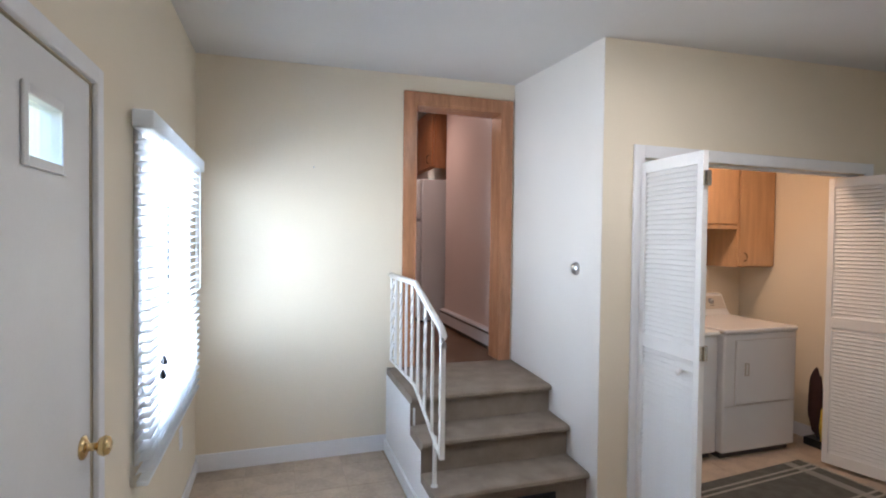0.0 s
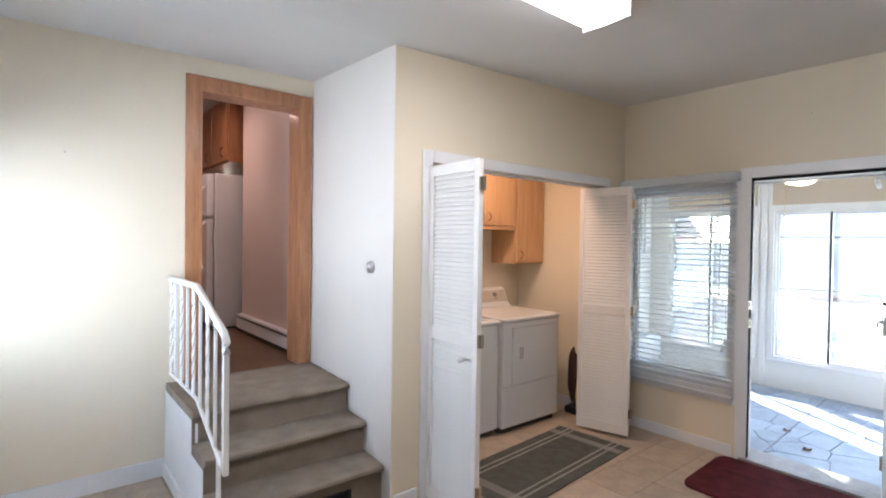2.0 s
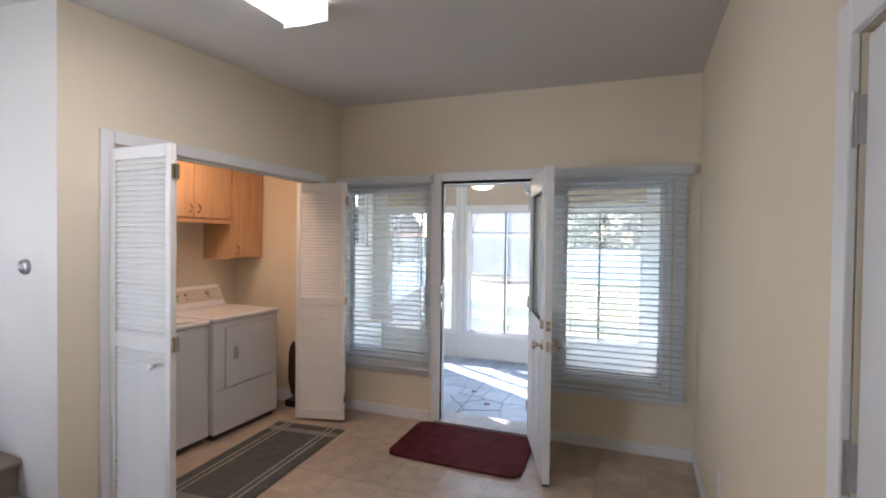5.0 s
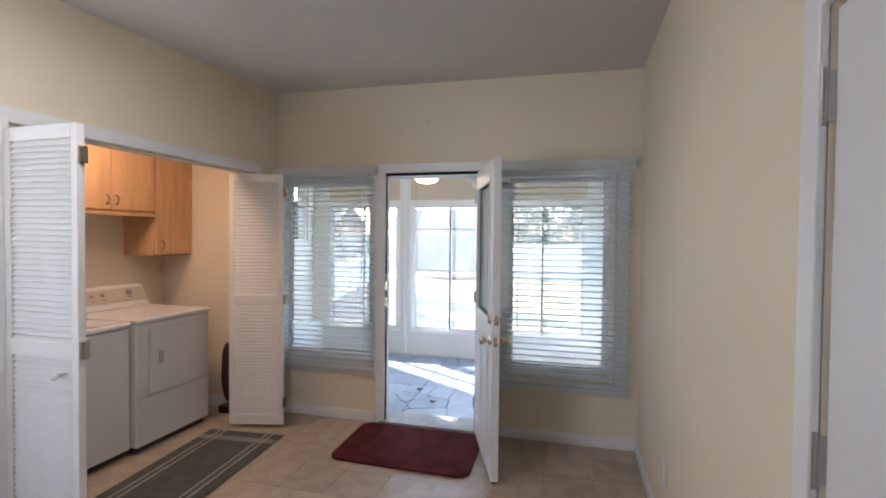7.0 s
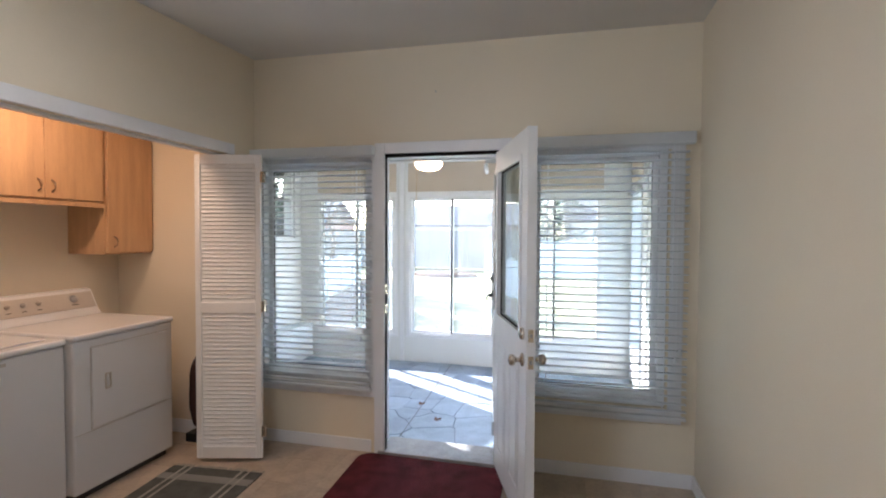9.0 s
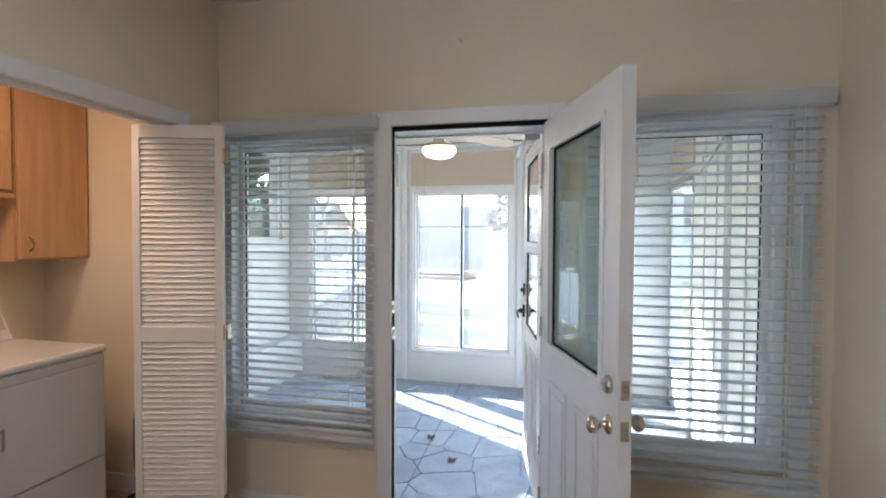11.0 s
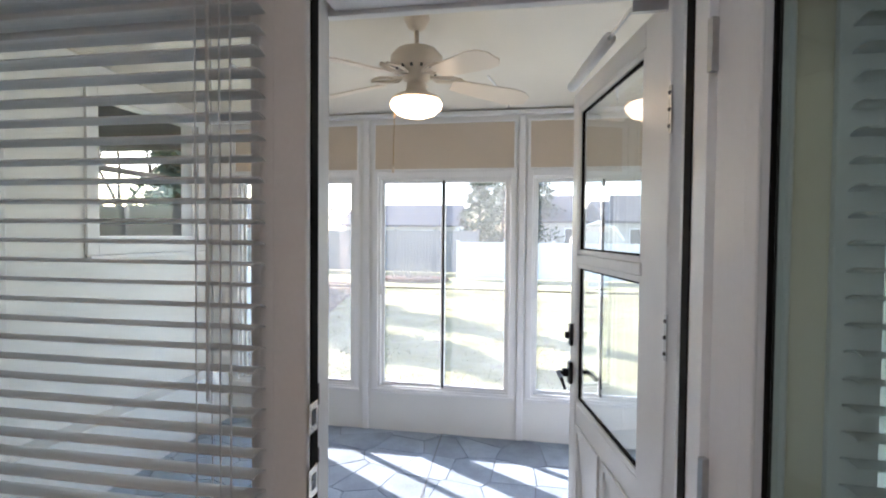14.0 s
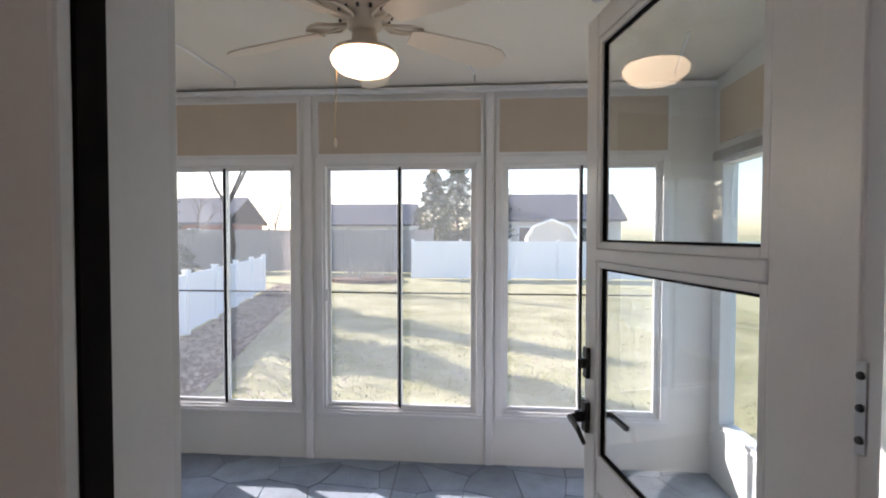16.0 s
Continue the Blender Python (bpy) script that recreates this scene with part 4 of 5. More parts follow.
for k in range(0, len(edges), 2):
    rows.append((SX, edges[k], WZ0, SX + 0.1, edges[k + 1], WZ1))
structure("wall_sunroom_east", boxes(*rows), SUNWHITE, "white panelled sunroom wall with three sliding windows", "wall")
DX0, DX1, DZ0, DZ1 = 7.66, 8.52, 0.13, 1.95         # glazed opening in the south wall
structure("wall_sunroom_south", boxes((XO, SY0 - 0.1, SF - 0.2, DX0, SY0, CZ1), (DX0, SY0 - 0.1, SF - 0.2, DX1, SY0, DZ0), (DX0, SY0 - 0.1, DZ1, DX1, SY0, CZ1), (DX1, SY0 - 0.1, SF - 0.2, SX, SY0, CZ1)), SUNWHITE, "white panelled sunroom wall with a glazed opening", "wall")
BX0, BX1, BZ0, BZ1 = 7.39, 8.44, 1.40, 2.44
structure("wall_sunroom_north", boxes((XO, SY1, SF - 0.2, BX0, SY1 + 0.15, CZ1), (BX0, SY1, SF - 0.2, BX1, SY1 + 0.15, BZ0), (BX0, SY1, BZ1, BX1, SY1 + 0.15, CZ1), (BX1, SY1, SF - 0.2, SX, SY1 + 0.15, CZ1)), SUNWHITE, "white house wall with a window inside the sunroom", "wall")
structure("foundation", boxes((XO, 3.93, SF - 0.02, SX - 0.002, SY1 - 0.002, 0.215), bevel=0.006), SUNWHITE, "white painted foundation ledge of the house", "foundation")
structure("wall_house_face", boxes((XO + 0.001, SY0, SF - 0.1, XO + 0.0025, OY0 - 0.04, -0.01), (XO + 0.001, OY1 + 0.04, SF - 0.1, XO + 0.0025, 3.92, -0.01)), SUNWHITE, "white painted house face below the door", "wall")
structure("doorstep", boxes((XO + 0.062, OY0 - 0.05, SF - 0.01, XO + 0.3, OY1 + 0.05, -0.12), bevel=0.01), CONCRETE, "stone step below the exit door", "step")
# added box behind the house window; its dark colour stands in for indoor shade
structure("wall_stand_in_room", boxes((7.0, SY1 + 1.2, 0.9, 8.7, SY1 + 1.25, 1.75), (7.0, SY1 + 1.2, 2.35, 8.7, SY1 + 1.25, 2.7), (7.0, SY1 + 1.2, 1.75, 7.35, SY1 + 1.25, 2.35), (7.0, SY1 + 0.151, 0.9, 7.05, SY1 + 1.2, 2.7), (8.65, SY1 + 0.151, 0.9, 8.7, SY1 + 1.2, 1.72), (8.65, SY1 + 0.151, 2.25, 8.7, SY1 + 1.2, 2.7), (8.65, SY1 + 0.151, 1.72, 8.7, SY1 + 0.3, 2.25), (7.0, SY1 + 0.151, 2.7, 8.7, SY1 + 1.25, 2.75), (7.0, SY1 + 0.151, 0.85, 8.7, SY1 + 1.25, 0.9)), ROOMSHADE, "added dark box standing in for the unlit room behind the house window", "wall")


def slider(name, y0, y1):
    w = thing(name, "white two-pane sliding window looking on the sunny yard", "window", "sunroom windows", kind="structure")
    part("window_frame", frame_boxes("x", y0 + 0.001, y1 - 0.001, WZ0 + 0.001, WZ1 - 0.001, SX + 0.01, SX + 0.095, 0.022, True, 0.003), ALU, w)
    part("window_trim", frame_boxes("x", y0 - 0.045, y1 + 0.045, WZ0 - 0.04, WZ1 + 0.045, SX - 0.014, SX - 0.0015, 0.05, True, 0.004), TRIM, w)
    part("window_sill", B(SX - 0.03, y0 - 0.045, WZ0 - 0.028, SX - 0.0145, y1 + 0.045, WZ0 - 0.01, bevel=0.003), TRIM, w)
    ym = (y0 + y1) / 2
    for a, b, x in ((y0 + 0.023, ym + 0.016, SX + 0.02), (ym - 0.016, y1 - 0.023, SX + 0.05)):
        s = part("sash", frame_boxes("x", a, b, WZ0 + 0.023, WZ1 - 0.023, x, x + 0.022, 0.026, True, 0.003), ALU, w)
        g = part("pane", B(x + 0.008, a + 0.0265, WZ0 + 0.05, x + 0.012, b - 0.0265, WZ1 - 0.05), DUSTYGLASS, s)
        g.visible_shadow = False
    part("seal", B(SX + 0.012, ym - 0.012, WZ0 + 0.03, SX + 0.0195, ym + 0.004, WZ1 - 0.03), GASKET, w, "dark meeting seal between the panes")
    part("screen_rail", B(SX + 0.06, y0 + 0.03, 0.995, SX + 0.066, y1 - 0.03, 1.005), GASKET, w)
    part("latch", B(SX + 0.006, y1 - 0.04, 0.94, SX + 0.0195, y1 - 0.025, 1.03, bevel=0.002), ALU, w)
    part("shade_panel", B(SX - 0.012, y0 - 0.02, 2.03, SX - 0.0018, y1 + 0.02, 2.415), SHADE, w, "beige fabric panel above the window")
    part("shade_frame", frame_boxes("x", y0 - 0.04, y1 + 0.04, 2.012, 2.432, SX - 0.018, SX - 0.0016, 0.02, True, 0.002), TRIM, w)
    return w


for k, (a, b) in enumerate(WIN):
    slider("window_%d" % (k + 4), a, b)
structure("trim_posts", boxes(*[(SX - 0.02, y - 0.028, SF, SX - 0.0015, y + 0.028, 2.46) for y in (1.258, 2.602)], bevel=0.006), TRIM, "white post covers between the sunroom windows", "trim")
structure("trim_cornice", boxes((SX - 0.05, SY0, 2.465, SX - 0.002, SY1, 2.502), bevel=0.008), TRIM, "white cornice under the sunroom ceiling", "trim")
structure("trim_panel_battens", boxes(*[(x - 0.006, SY0 + 0.0015, SF, x + 0.006, SY0 + 0.01, 2.5) for x in (5.75, 6.06, 6.37, 6.68, 6.99, 7.30)], (6.72, SY0 + 0.0015, SF, 6.80, SY0 + 0.03, 2.5)), TRIM, "white battens on the sunroom wall", "trim")

# glazing in the south wall
sw = thing("window_7", "narrow glazed panel in the sunroom side wall", "window", kind="structure")
part("window_frame", frame_boxes("y", DX0 + 0.001, DX1 - 0.001, DZ0 + 0.001, DZ1 - 0.001, SY0 - 0.09, SY0 + 0.012, 0.035, True, 0.003), ALU, sw)
g = part("pane", B(DX0 + 0.036, SY0 - 0.05, DZ0 + 0.036, DX1 - 0.036, SY0 - 0.045, DZ1 - 0.036), GLASS, sw)
g.visible_shadow = False
part("head_bar", B(DX0 - 0.03, SY0 + 0.0125, DZ1 - 0.01, DX1 + 0.03, SY0 + 0.05, DZ1 + 0.05, bevel=0.004), STEEL, sw)

part("shade_panel", B(DX0 - 0.02, SY0 + 0.0018, 2.06, DX1 + 0.02, SY0 + 0.012, 2.415), SHADE, sw, "beige fabric panel above the window")

# house window seen through the blind
hw = thing("window_8", "double-hung house window reflecting the yard", "window", kind="structure")
part("window_trim", frame_boxes("y", BX0 - 0.09, BX1 + 0.09, BZ0 - 0.09, BZ1 + 0.05, SY1 - 0.025, SY1 - 0.0015, 0.09, True, 0.004), TRIM, hw)
part("window_frame", frame_boxes("y", BX0 + 0.001, BX1 - 0.001, BZ0 + 0.001, BZ1 - 0.001, SY1 + 0.01, SY1 + 0.12, 0.04, True, 0.003), TRIM, hw)
part("sash", B(BX0 + 0.041, SY1 + 0.03, 1.90, BX1 - 0.041, SY1 + 0.07, 1.94), GREYWOOD, hw)
g = part("pane", B(BX0 + 0.041, SY1 + 0.045, BZ0 + 0.041, BX1 - 0.041, SY1 + 0.05, BZ1 - 0.041), GLASS, hw)
part("window_sill", B(BX0 - 0.1, SY1 - 0.06, BZ0 - 0.12, BX1 + 0.1, SY1 - 0.026, BZ0 - 0.09, bevel=0.004), TRIM, hw)

# storm door, standing open outwards: local x from the hinge
sd = thing("storm_door", "white aluminium storm door with two glass panes, standing open", "door", at=(XO + 0.042, OY0 + 0.044, 0.0), turn=10.2)
L = 0.785
part("stile", B(0, -0.03, -0.0, 0.138, 0.0, 1.985, bevel=0.004), ALU, sd)
part("stile", B(L - 0.07, -0.03, -0.0, L, 0.0, 1.985, bevel=0.004), ALU, sd)
part("top_bar", B(0.1385, -0.03, 1.922, L - 0.0705, 0.0, 1.985, bevel=0.003), ALU, sd)
part("kick_panel", B(0.1385, -0.026, 0.0, L - 0.0705, -0.004, 0.872, bevel=0.003), ALU, sd)
for z0, z1, x0, x1 in ((0.10, 0.80, 0.16, L * 0.5 + 0.01), (0.10, 0.80, L * 0.5 + 0.045, L - 0.09)):
    part("panel_moulding", frame_boxes("y", x0, x1, z0, z1, -0.0035, 0.004, 0.02, True, 0.003), ALU, sd)
    bm = tube([(x0 + 0.02, 0.0, z0 + 0.05), (x1 - 0.02, 0.0, z1 - 0.05)], 0.008, 6)
    part("cross_moulding", bm, ALU, sd)
part("mid_rail", B(0.1385, -0.028, 1.375, L - 0.0705, 0.003, 1.405, bevel=0.003), ALU, sd)
for z0, z1 in ((0.875, 1.374), (1.406, 1.921)):
    part("pane_frame", frame_boxes("y", 0.1388, L - 0.0708, z0, z1, -0.024, -0.002, 0.016, True, 0.002), ALU, sd)
    part("gasket", frame_boxes("y", 0.155, L - 0.087, z0 + 0.0165, z1 - 0.0165, -0.018, -0.008, 0.005), GASKET, sd)
    g = part("pane", B(0.157, -0.0145, z0 + 0.018, L - 0.089, -0.0115, z1 - 0.018), GLASS, sd)
    g.visible_shadow = False
for z in (0.35, 1.205, 1.69):
    h = part("hinge", B(-0.012, 0.0005, z, 0.0, 0.004, z + 0.1), STEEL, sd)
    for q in (0.015, 0.05, 0.085):
        part("screw", lathe([(0, 0), (0.005, 0), (0.004, 0.003), (0, 0.0035)], 8, Matrix.Translation((-0.006, 0.004, z + q)) @ pose(0, 0, 0, -90, 0, 0)), BLACK, h)
lt = part("latch", boxes((L - 0.045, 0.0005, 0.93, L - 0.012, 0.014, 1.01), (L - 0.035, 0.014, 0.955, L - 0.02, 0.035, 0.985), bevel=0.003), BLACK, sd, "black metal latch")
part("lever", tube([(L - 0.028, 0.035, 0.97), (L - 0.03, 0.05, 0.97), (L - 0.10, 0.055, 0.965), (L - 0.13, 0.05, 0.94)], [0.008, 0.008, 0.007, 0.005], 8), BLACK, lt)
part("outer_lever", tube([(L - 0.028, -0.03, 0.97), (L - 0.028, -0.06, 0.97), (L - 0.11, -0.065, 0.965)], 0.008, 8), BLACK, lt)
part("lock", boxes((L - 0.043, 0.0005, 1.07, L - 0.014, 0.012, 1.15), (L - 0.034, 0.012, 1.095, L - 0.023, 0.028, 1.12), bevel=0.003), BLACK, sd, "black lock turn")
closer = thing("door_closer", "white tubular door closer on the storm door", "door closer")
part("cylinder", tube([(5.70, 0.995, 1.953), (6.10, 1.052, 1.953)], 0.016, 12), ALU, closer, "", True)
part("rod", tube([(5.545, 0.968, 1.96), (5.70, 0.995, 1.953)], 0.005, 8), STEEL, closer)
part("bracket", B(5.537, 0.90, 1.945, 5.55, 0.972, 1.975), STEEL, closer)

# ceiling fan
FX, FY = 7.07, 1.797
fan = thing("ceiling_fan", "white five-blade ceiling fan with a lit glass bowl", "fan", at=(FX, FY, 0.0))
part("canopy", lathe([(0, 2.66), (0.065, 2.66), (0.07, 2.62), (0.045, 2.575), (0.02, 2.56), (0, 2.56)], 24), FANWHITE, fan, "", True)
part("down_rod", lathe([(0, 2.62), (0.013, 2.62), (0.013, 2.44), (0, 2.44)], 12), FANWHITE, fan, "", True)
part("motor", lathe([(0, 2.475), (0.05, 2.475), (0.11, 2.455), (0.14, 2.42), (0.14, 2.375), (0.11, 2.35), (0.075, 2.335), (0.07, 2.30), (0.05, 2.285), (0, 2.285)], 32), FANWHITE, fan, "", True)
vm = mesh_of("vent_slot", boxes((0.1085, -0.006, 2.342, 0.118, 0.006, 2.364)), DARKPL)
for k in range(14):
    shared("vent_slot", vm, fan, pose(0, 0, 0, 0, 0, k * 360 / 14))
part("light_collar", lathe([(0.05, 2.284), (0.055, 2.24), (0.105, 2.215), (0.13, 2.205), (0.135, 2.19), (0, 2.19)], 32), FANWHITE, fan, "", True)
part("light_bowl", lathe([(0.13, 2.189), (0.141, 2.172), (0.134, 2.148), (0.105, 2.12), (0.06, 2.104), (0, 2.099)], 32), BULB, fan, "glowing frosted glass bowl", True)
bl_me = bmesh.new()
outline = [(0.20, -0.045), (0.26, -0.06), (0.54, -0.082), (0.61, -0.072), (0.65, -0.035), (0.65, 0.035), (0.61, 0.072), (0.54, 0.082), (0.26, 0.06), (0.20, 0.045)]
prism(outline, -0.003, 0.003, bl_me)
blade_mesh = mesh_of("blade", bl_me, FANWHITE)
arm = bmesh.new()
for pts in ([(0.07, 0, 0), (0.12, 0.035, -0.012), (0.19, 0.045, -0.006), (0.25, 0.02, -0.004)], [(0.07, 0, 0), (0.12, -0.035, -0.012), (0.19, -0.045, -0.006), (0.25, -0.02, -0.004)], [(0.06, 0, 0), (0.15, 0, -0.018), (0.27, 0, -0.006)]):
    tube(pts, 0.008, 6, arm)
arm_mesh = mesh_of("blade_arm", arm, FANWHITE)
for k in range(5):
    m = pose(0, 0, 2.325, 0, 0, 8 + k * 72)
    a = shared("blade_arm", arm_mesh, fan, m)
    shared("blade", blade_mesh, a, pose(0, 0, -0.012, -14, 6, 0))
part("pull_chain", tube([(-0.03, 0.11, 2.2), (-0.03, 0.118, 1.84)], 0.0018, 5), BRASS, fan)
part("pull_knob", lathe([(0, 1.80), (0.007, 1.805), (0.009, 1.82), (0.004, 1.84), (0, 1.841)], 12, Matrix.Translation((-0.03, 0.118, 0))), FANWHITE, fan, "", True)

for y, L0 in ((3.05, 0.9), (1.365, 0.5), (0.55, 0.6), (0.05, 0.5)):
    r = thing("shade_rod", "thin white rod hooked under the sunroom ceiling", "rod", "ceiling rods")
    x1 = 8.40
    z1 = CZ0 + (SX + 0.1 - x1) * (CZ1 - CZ0) / (SX + 0.1 - XO) - 0.012
    z0 = CZ0 + (SX + 0.1 - x1 + L0) * (CZ1 - CZ0) / (SX + 0.1 - XO) - 0.012
    part("bar", tube([(x1, y, z1), (x1 - L0, y + 0.12, z0)], 0.008, 6), TRIM, r)
    part("hook", tube([(x1, y, z1), (x1 + 0.02, y, z1 - 0.02), (x1 + 0.01, y, z1 - 0.05)], 0.006, 6), STEEL, r)
fl_leaf = bmesh.new()
for x, y in ((7.03, 1.85), (6.65, 1.585)):
    vs = [fl_leaf.verts.new((x + 0.035 * math.cos(a) * (1 + 0.5 * (i % 2)), y + 0.03 * math.sin(a) * (1 + 0.5 * (i % 2)), SF + 0.006 + 0.012 * (i % 2))) for i, a in enumerate([k * math.pi / 4 for k in range(8)])]
    fl_leaf.faces.new(vs)
tagged(part("fallen_leaf", fl_leaf, MULCH), "dry brown fallen leaves on the flagstones", "leaves", "", "stuff")

# ---------------------------------------------------------------- yard
G = -0.62
structure("ground", boxes((-600, -900, G - 0.5, 1500, 900, G)), GRASS_G, "sunlit lawn with yellowed grass", "ground")
structure("ground_leaf_bed", prism([(SX + 0.2, 4.2), (11, 4.9), (16, 6.2), (25, 8.2), (25, 9.8), (SX + 0.2, 5.9)], G - 0.02, G + 0.012), MULCH, "bed of fallen brown leaves along the fence", "ground")


def fence(name, label, x0, y0, x1, y1, h, n, mat, solid=True):
    f = thing(name, label, "fence")
    dx, dy = x1 - x0, y1 - y0
    ln, ang = math.hypot(dx, dy), math.degrees(math.atan2(dy, dx))
    f.matrix_world = pose(x0, y0, G, 0, 0, ang)
    step = ln / n
    pm = mesh_of("post", boxes((-0.06, -0.06, -0.3, 0.06, 0.06, h + 0.05), (-0.075, -0.075, h + 0.05, 0.075, 0.075, h + 0.09)), mat)
    wm = mesh_of("fence_panel", boxes(*[(0.06 + (step - 0.12) * k / 12 + 0.004, -0.018, 0.06, 0.06 + (step - 0.12) * (k + 1) / 12 - 0.004, 0.018, h) for k in range(12)], (0.06, -0.03, h - 0.12, step - 0.06, 0.03, h - 0.03), (0.06, -0.03, 0.08, step - 0.06, 0.03, 0.18)), mat)
    for k in range(n + 1):
        shared("post", pm, f, pose(k * step, 0, 0))
        if k < n:
            shared("fence_panel", wm, f, pose(k * step, 0, 0))
    return f


fence("vinyl_fence", "white vinyl privacy fence beside the leaf bed", 9.0, 5.98, 22.4, 9.2, 1.24, 7, VINYL)
fence("vinyl_fence", "white vinyl fence across the end of the lawn", 28.0, 4.6, 28.0, -22.0, 1.75, 12, VINYL)
fence("board_fence", "weathered grey board fence at the back of the yard", 33.0, 40.0, 31.0, 4.0, 2.3, 16, GREYWOOD)


def evergreen(x, y, h, r, seed):
    t = thing("evergreen_tree", "dark green spruce with loose drooping branches", "tree", "evergreens", at=(x, y, G))
    part("trunk", tube([(0, 0, -0.2), (0.05, 0, h * 0.5), (0, 0.03, h)], [0.16, 0.1, 0.02], 8), BARK, t)
    rnd = random.Random(seed)
    vs, fs = [], []
    for k in range(5600):
        z = h * (0.10 + 0.9 * rnd.random() ** 1.2)
        rr = r * (1.02 - z / h) * (0.35 + 0.75 * rnd.random()) + 0.05
        lobes = 0.5 + 0.6 * abs(math.sin(z * 2.1 + seed + 0.5 * math.sin(z)))
        a = rnd.random() * 6.283
        c = Vector((rr * lobes * math.cos(a), rr * lobes * math.sin(a), z - rr * 0.25))
        s = 0.11 + 0.16 * rnd.random()
        u = Vector((rnd.uniform(-1, 1), rnd.uniform(-1, 1), rnd.uniform(-0.6, 0.4))).normalized() * s
        v = Vector((rnd.uniform(-1, 1), rnd.uniform(-1, 1), rnd.uniform(-0.5, 0.5))).normalized() * s * 0.45
        i = len(vs)
        vs += [c - u, c + v, c + u, c - v]
        fs.append((i, i + 1, i + 2, i + 3))
    me = bpy.data.meshes.new("crown")
    me.from_pydata(vs, [], fs)
    me.materials.append(LEAF)
    ob = new("crown", me)
    ob.parent = t
    return t


def bare_tree(x, y, h, seed):
    t = thing("bare_tree", "leafless winter tree with fine grey branches", "tree", "bare trees", at=(x, y, G))
    rnd = random.Random(seed)
    bm = bmesh.new()

    def grow(p, d, ln, r, lev):
        e = p + d * ln
        tube([p, (p + e) / 2 + Vector((rnd.uniform(-1, 1), rnd.uniform(-1, 1), 0)) * ln * 0.06, e], [r, r * 0.8, r * 0.55], 5, bm)
        if lev:
            for _ in range(3):
                nd = (d + Vector((rnd.uniform(-1, 1), rnd.uniform(-1, 1), rnd.uniform(-0.2, 0.8))) * 0.75).normalized()
                grow(e, nd, ln * rnd.uniform(0.55, 0.75), r * 0.5, lev - 1)
    grow(Vector((0, 0, -0.2)), Vector((0, 0, 1)), h * 0.35, h * 0.02, 4)
    part("trunk", bm, BARK, t)
    return t


evergreen(44, 3.4, 9.5, 3.0, 1)
evergreen(47, 0.6, 10.0, 3.2, 2)
# next two spruces: added out of view to cast shadow bands on the lawn
evergreen(19, 12.2, 7.5, 2.4, 7)
evergreen(24.5, 16.5, 9.5, 2.8, 8)
evergreen(47.5, 5.6, 8.6, 3.0, 9)
# the last three bare trees are added sunward so their shadows cross the lawn
for k, (x, y, h) in enumerate(((40, 13, 7), (44, 18, 8), (38, 21, 6), (52, -8, 8), (23, 14.5, 9), (27, 13, 10), (20, 15.5, 8))):
    bare_tree(x, y, h, 10 + k)


def house(label, x, y, w, d, h, roof_h, wall_mat, turn=0.0):
    """A gabled neighbour's house."""
    t = thing("house", label, "house", "neighbouring houses", at=(x, y, G), turn=turn)
    part("wall", B(-d / 2, -w / 2, 0, d / 2, w / 2, h), wall_mat, t)
    bm = bmesh.new()
    e = 0.4
    sec = [(-d / 2 - e, h - 0.1), (0, h + roof_h), (d / 2 + e, h - 0.1), (d / 2 + e, h + 0.1), (0, h + roof_h + 0.22), (-d / 2 - e, h + 0.1)]
    va = [bm.verts.new((p, -w / 2 - e, q)) for p, q in sec]
    vb = [bm.verts.new((p, w / 2 + e, q)) for p, q in sec]
    for k in range(6):
        bm.faces.new((va[k], vb[k], vb[(k + 1) % 6], va[(k + 1) % 6]))
    for r in (va, vb):
        bm.faces.new((r[0], r[1], r[4], r[5])), bm.faces.new((r[1], r[2], r[3], r[4]))
    bmesh.ops.recalc_face_normals(bm, faces=bm.faces)
    part("roof", bm, ROOF, t)
    for s in (-1, 1):
        part("gable", prism([(-d / 2, s * w / 2 - 0.05), (d / 2, s * w / 2 - 0.05), (d / 2, s * w / 2 + 0.05), (-d / 2, s * w / 2 + 0.05)], h, h + 0.02), wall_mat, t)
    for yy in (-w / 4, w / 4):
        wn_ = part("window", frame_boxes("x", yy - 0.6, yy + 0.6, h * 0.4, h * 0.85, -d / 2 - 0.05, -d / 2 - 0.005, 0.1), TRIM, t)
        part("pane", B(-d / 2 - 0.03, yy - 0.5, h * 0.4 + 0.1, -d / 2 - 0.006, yy + 0.5, h * 0.85 - 0.1), DARKPL, wn_)
    return t


house("neighbour's house with a dark shingle roof", 50, -4.5, 10, 8, 3.2, 2.2, SIDING)
house("red brick neighbour's house behind the fence", 52, 30, 11, 8, 3.0, 2.4, REDBRICK)
house("pale neighbour's house behind the fence", 60, 15, 12, 8, 3.0, 2.2, SIDING)
shed = thing("garden_shed", "pale garden shed with a gambrel roof behind the fence", "shed", at=(36, -2.6, G))
bm = bmesh.new()
sec = [(-1.35, 0), (1.35, 0), (1.35, 1.9), (0.95, 2.5), (0, 2.85), (-0.95, 2.5), (-1.35, 1.9)]
va = [bm.verts.new((-1.2, *p)) for p in sec]
vb = [bm.verts.new((1.2, *p)) for p in sec]
bm.faces.new(va), bm.faces.new(vb[::-1])
for k in range(7):
    bm.faces.new((va[k], vb[k], vb[(k + 1) % 7], va[(k + 1) % 7]))
bmesh.ops.recalc_face_normals(bm, faces=bm.faces)
part("wall", bm, SIDING, shed)
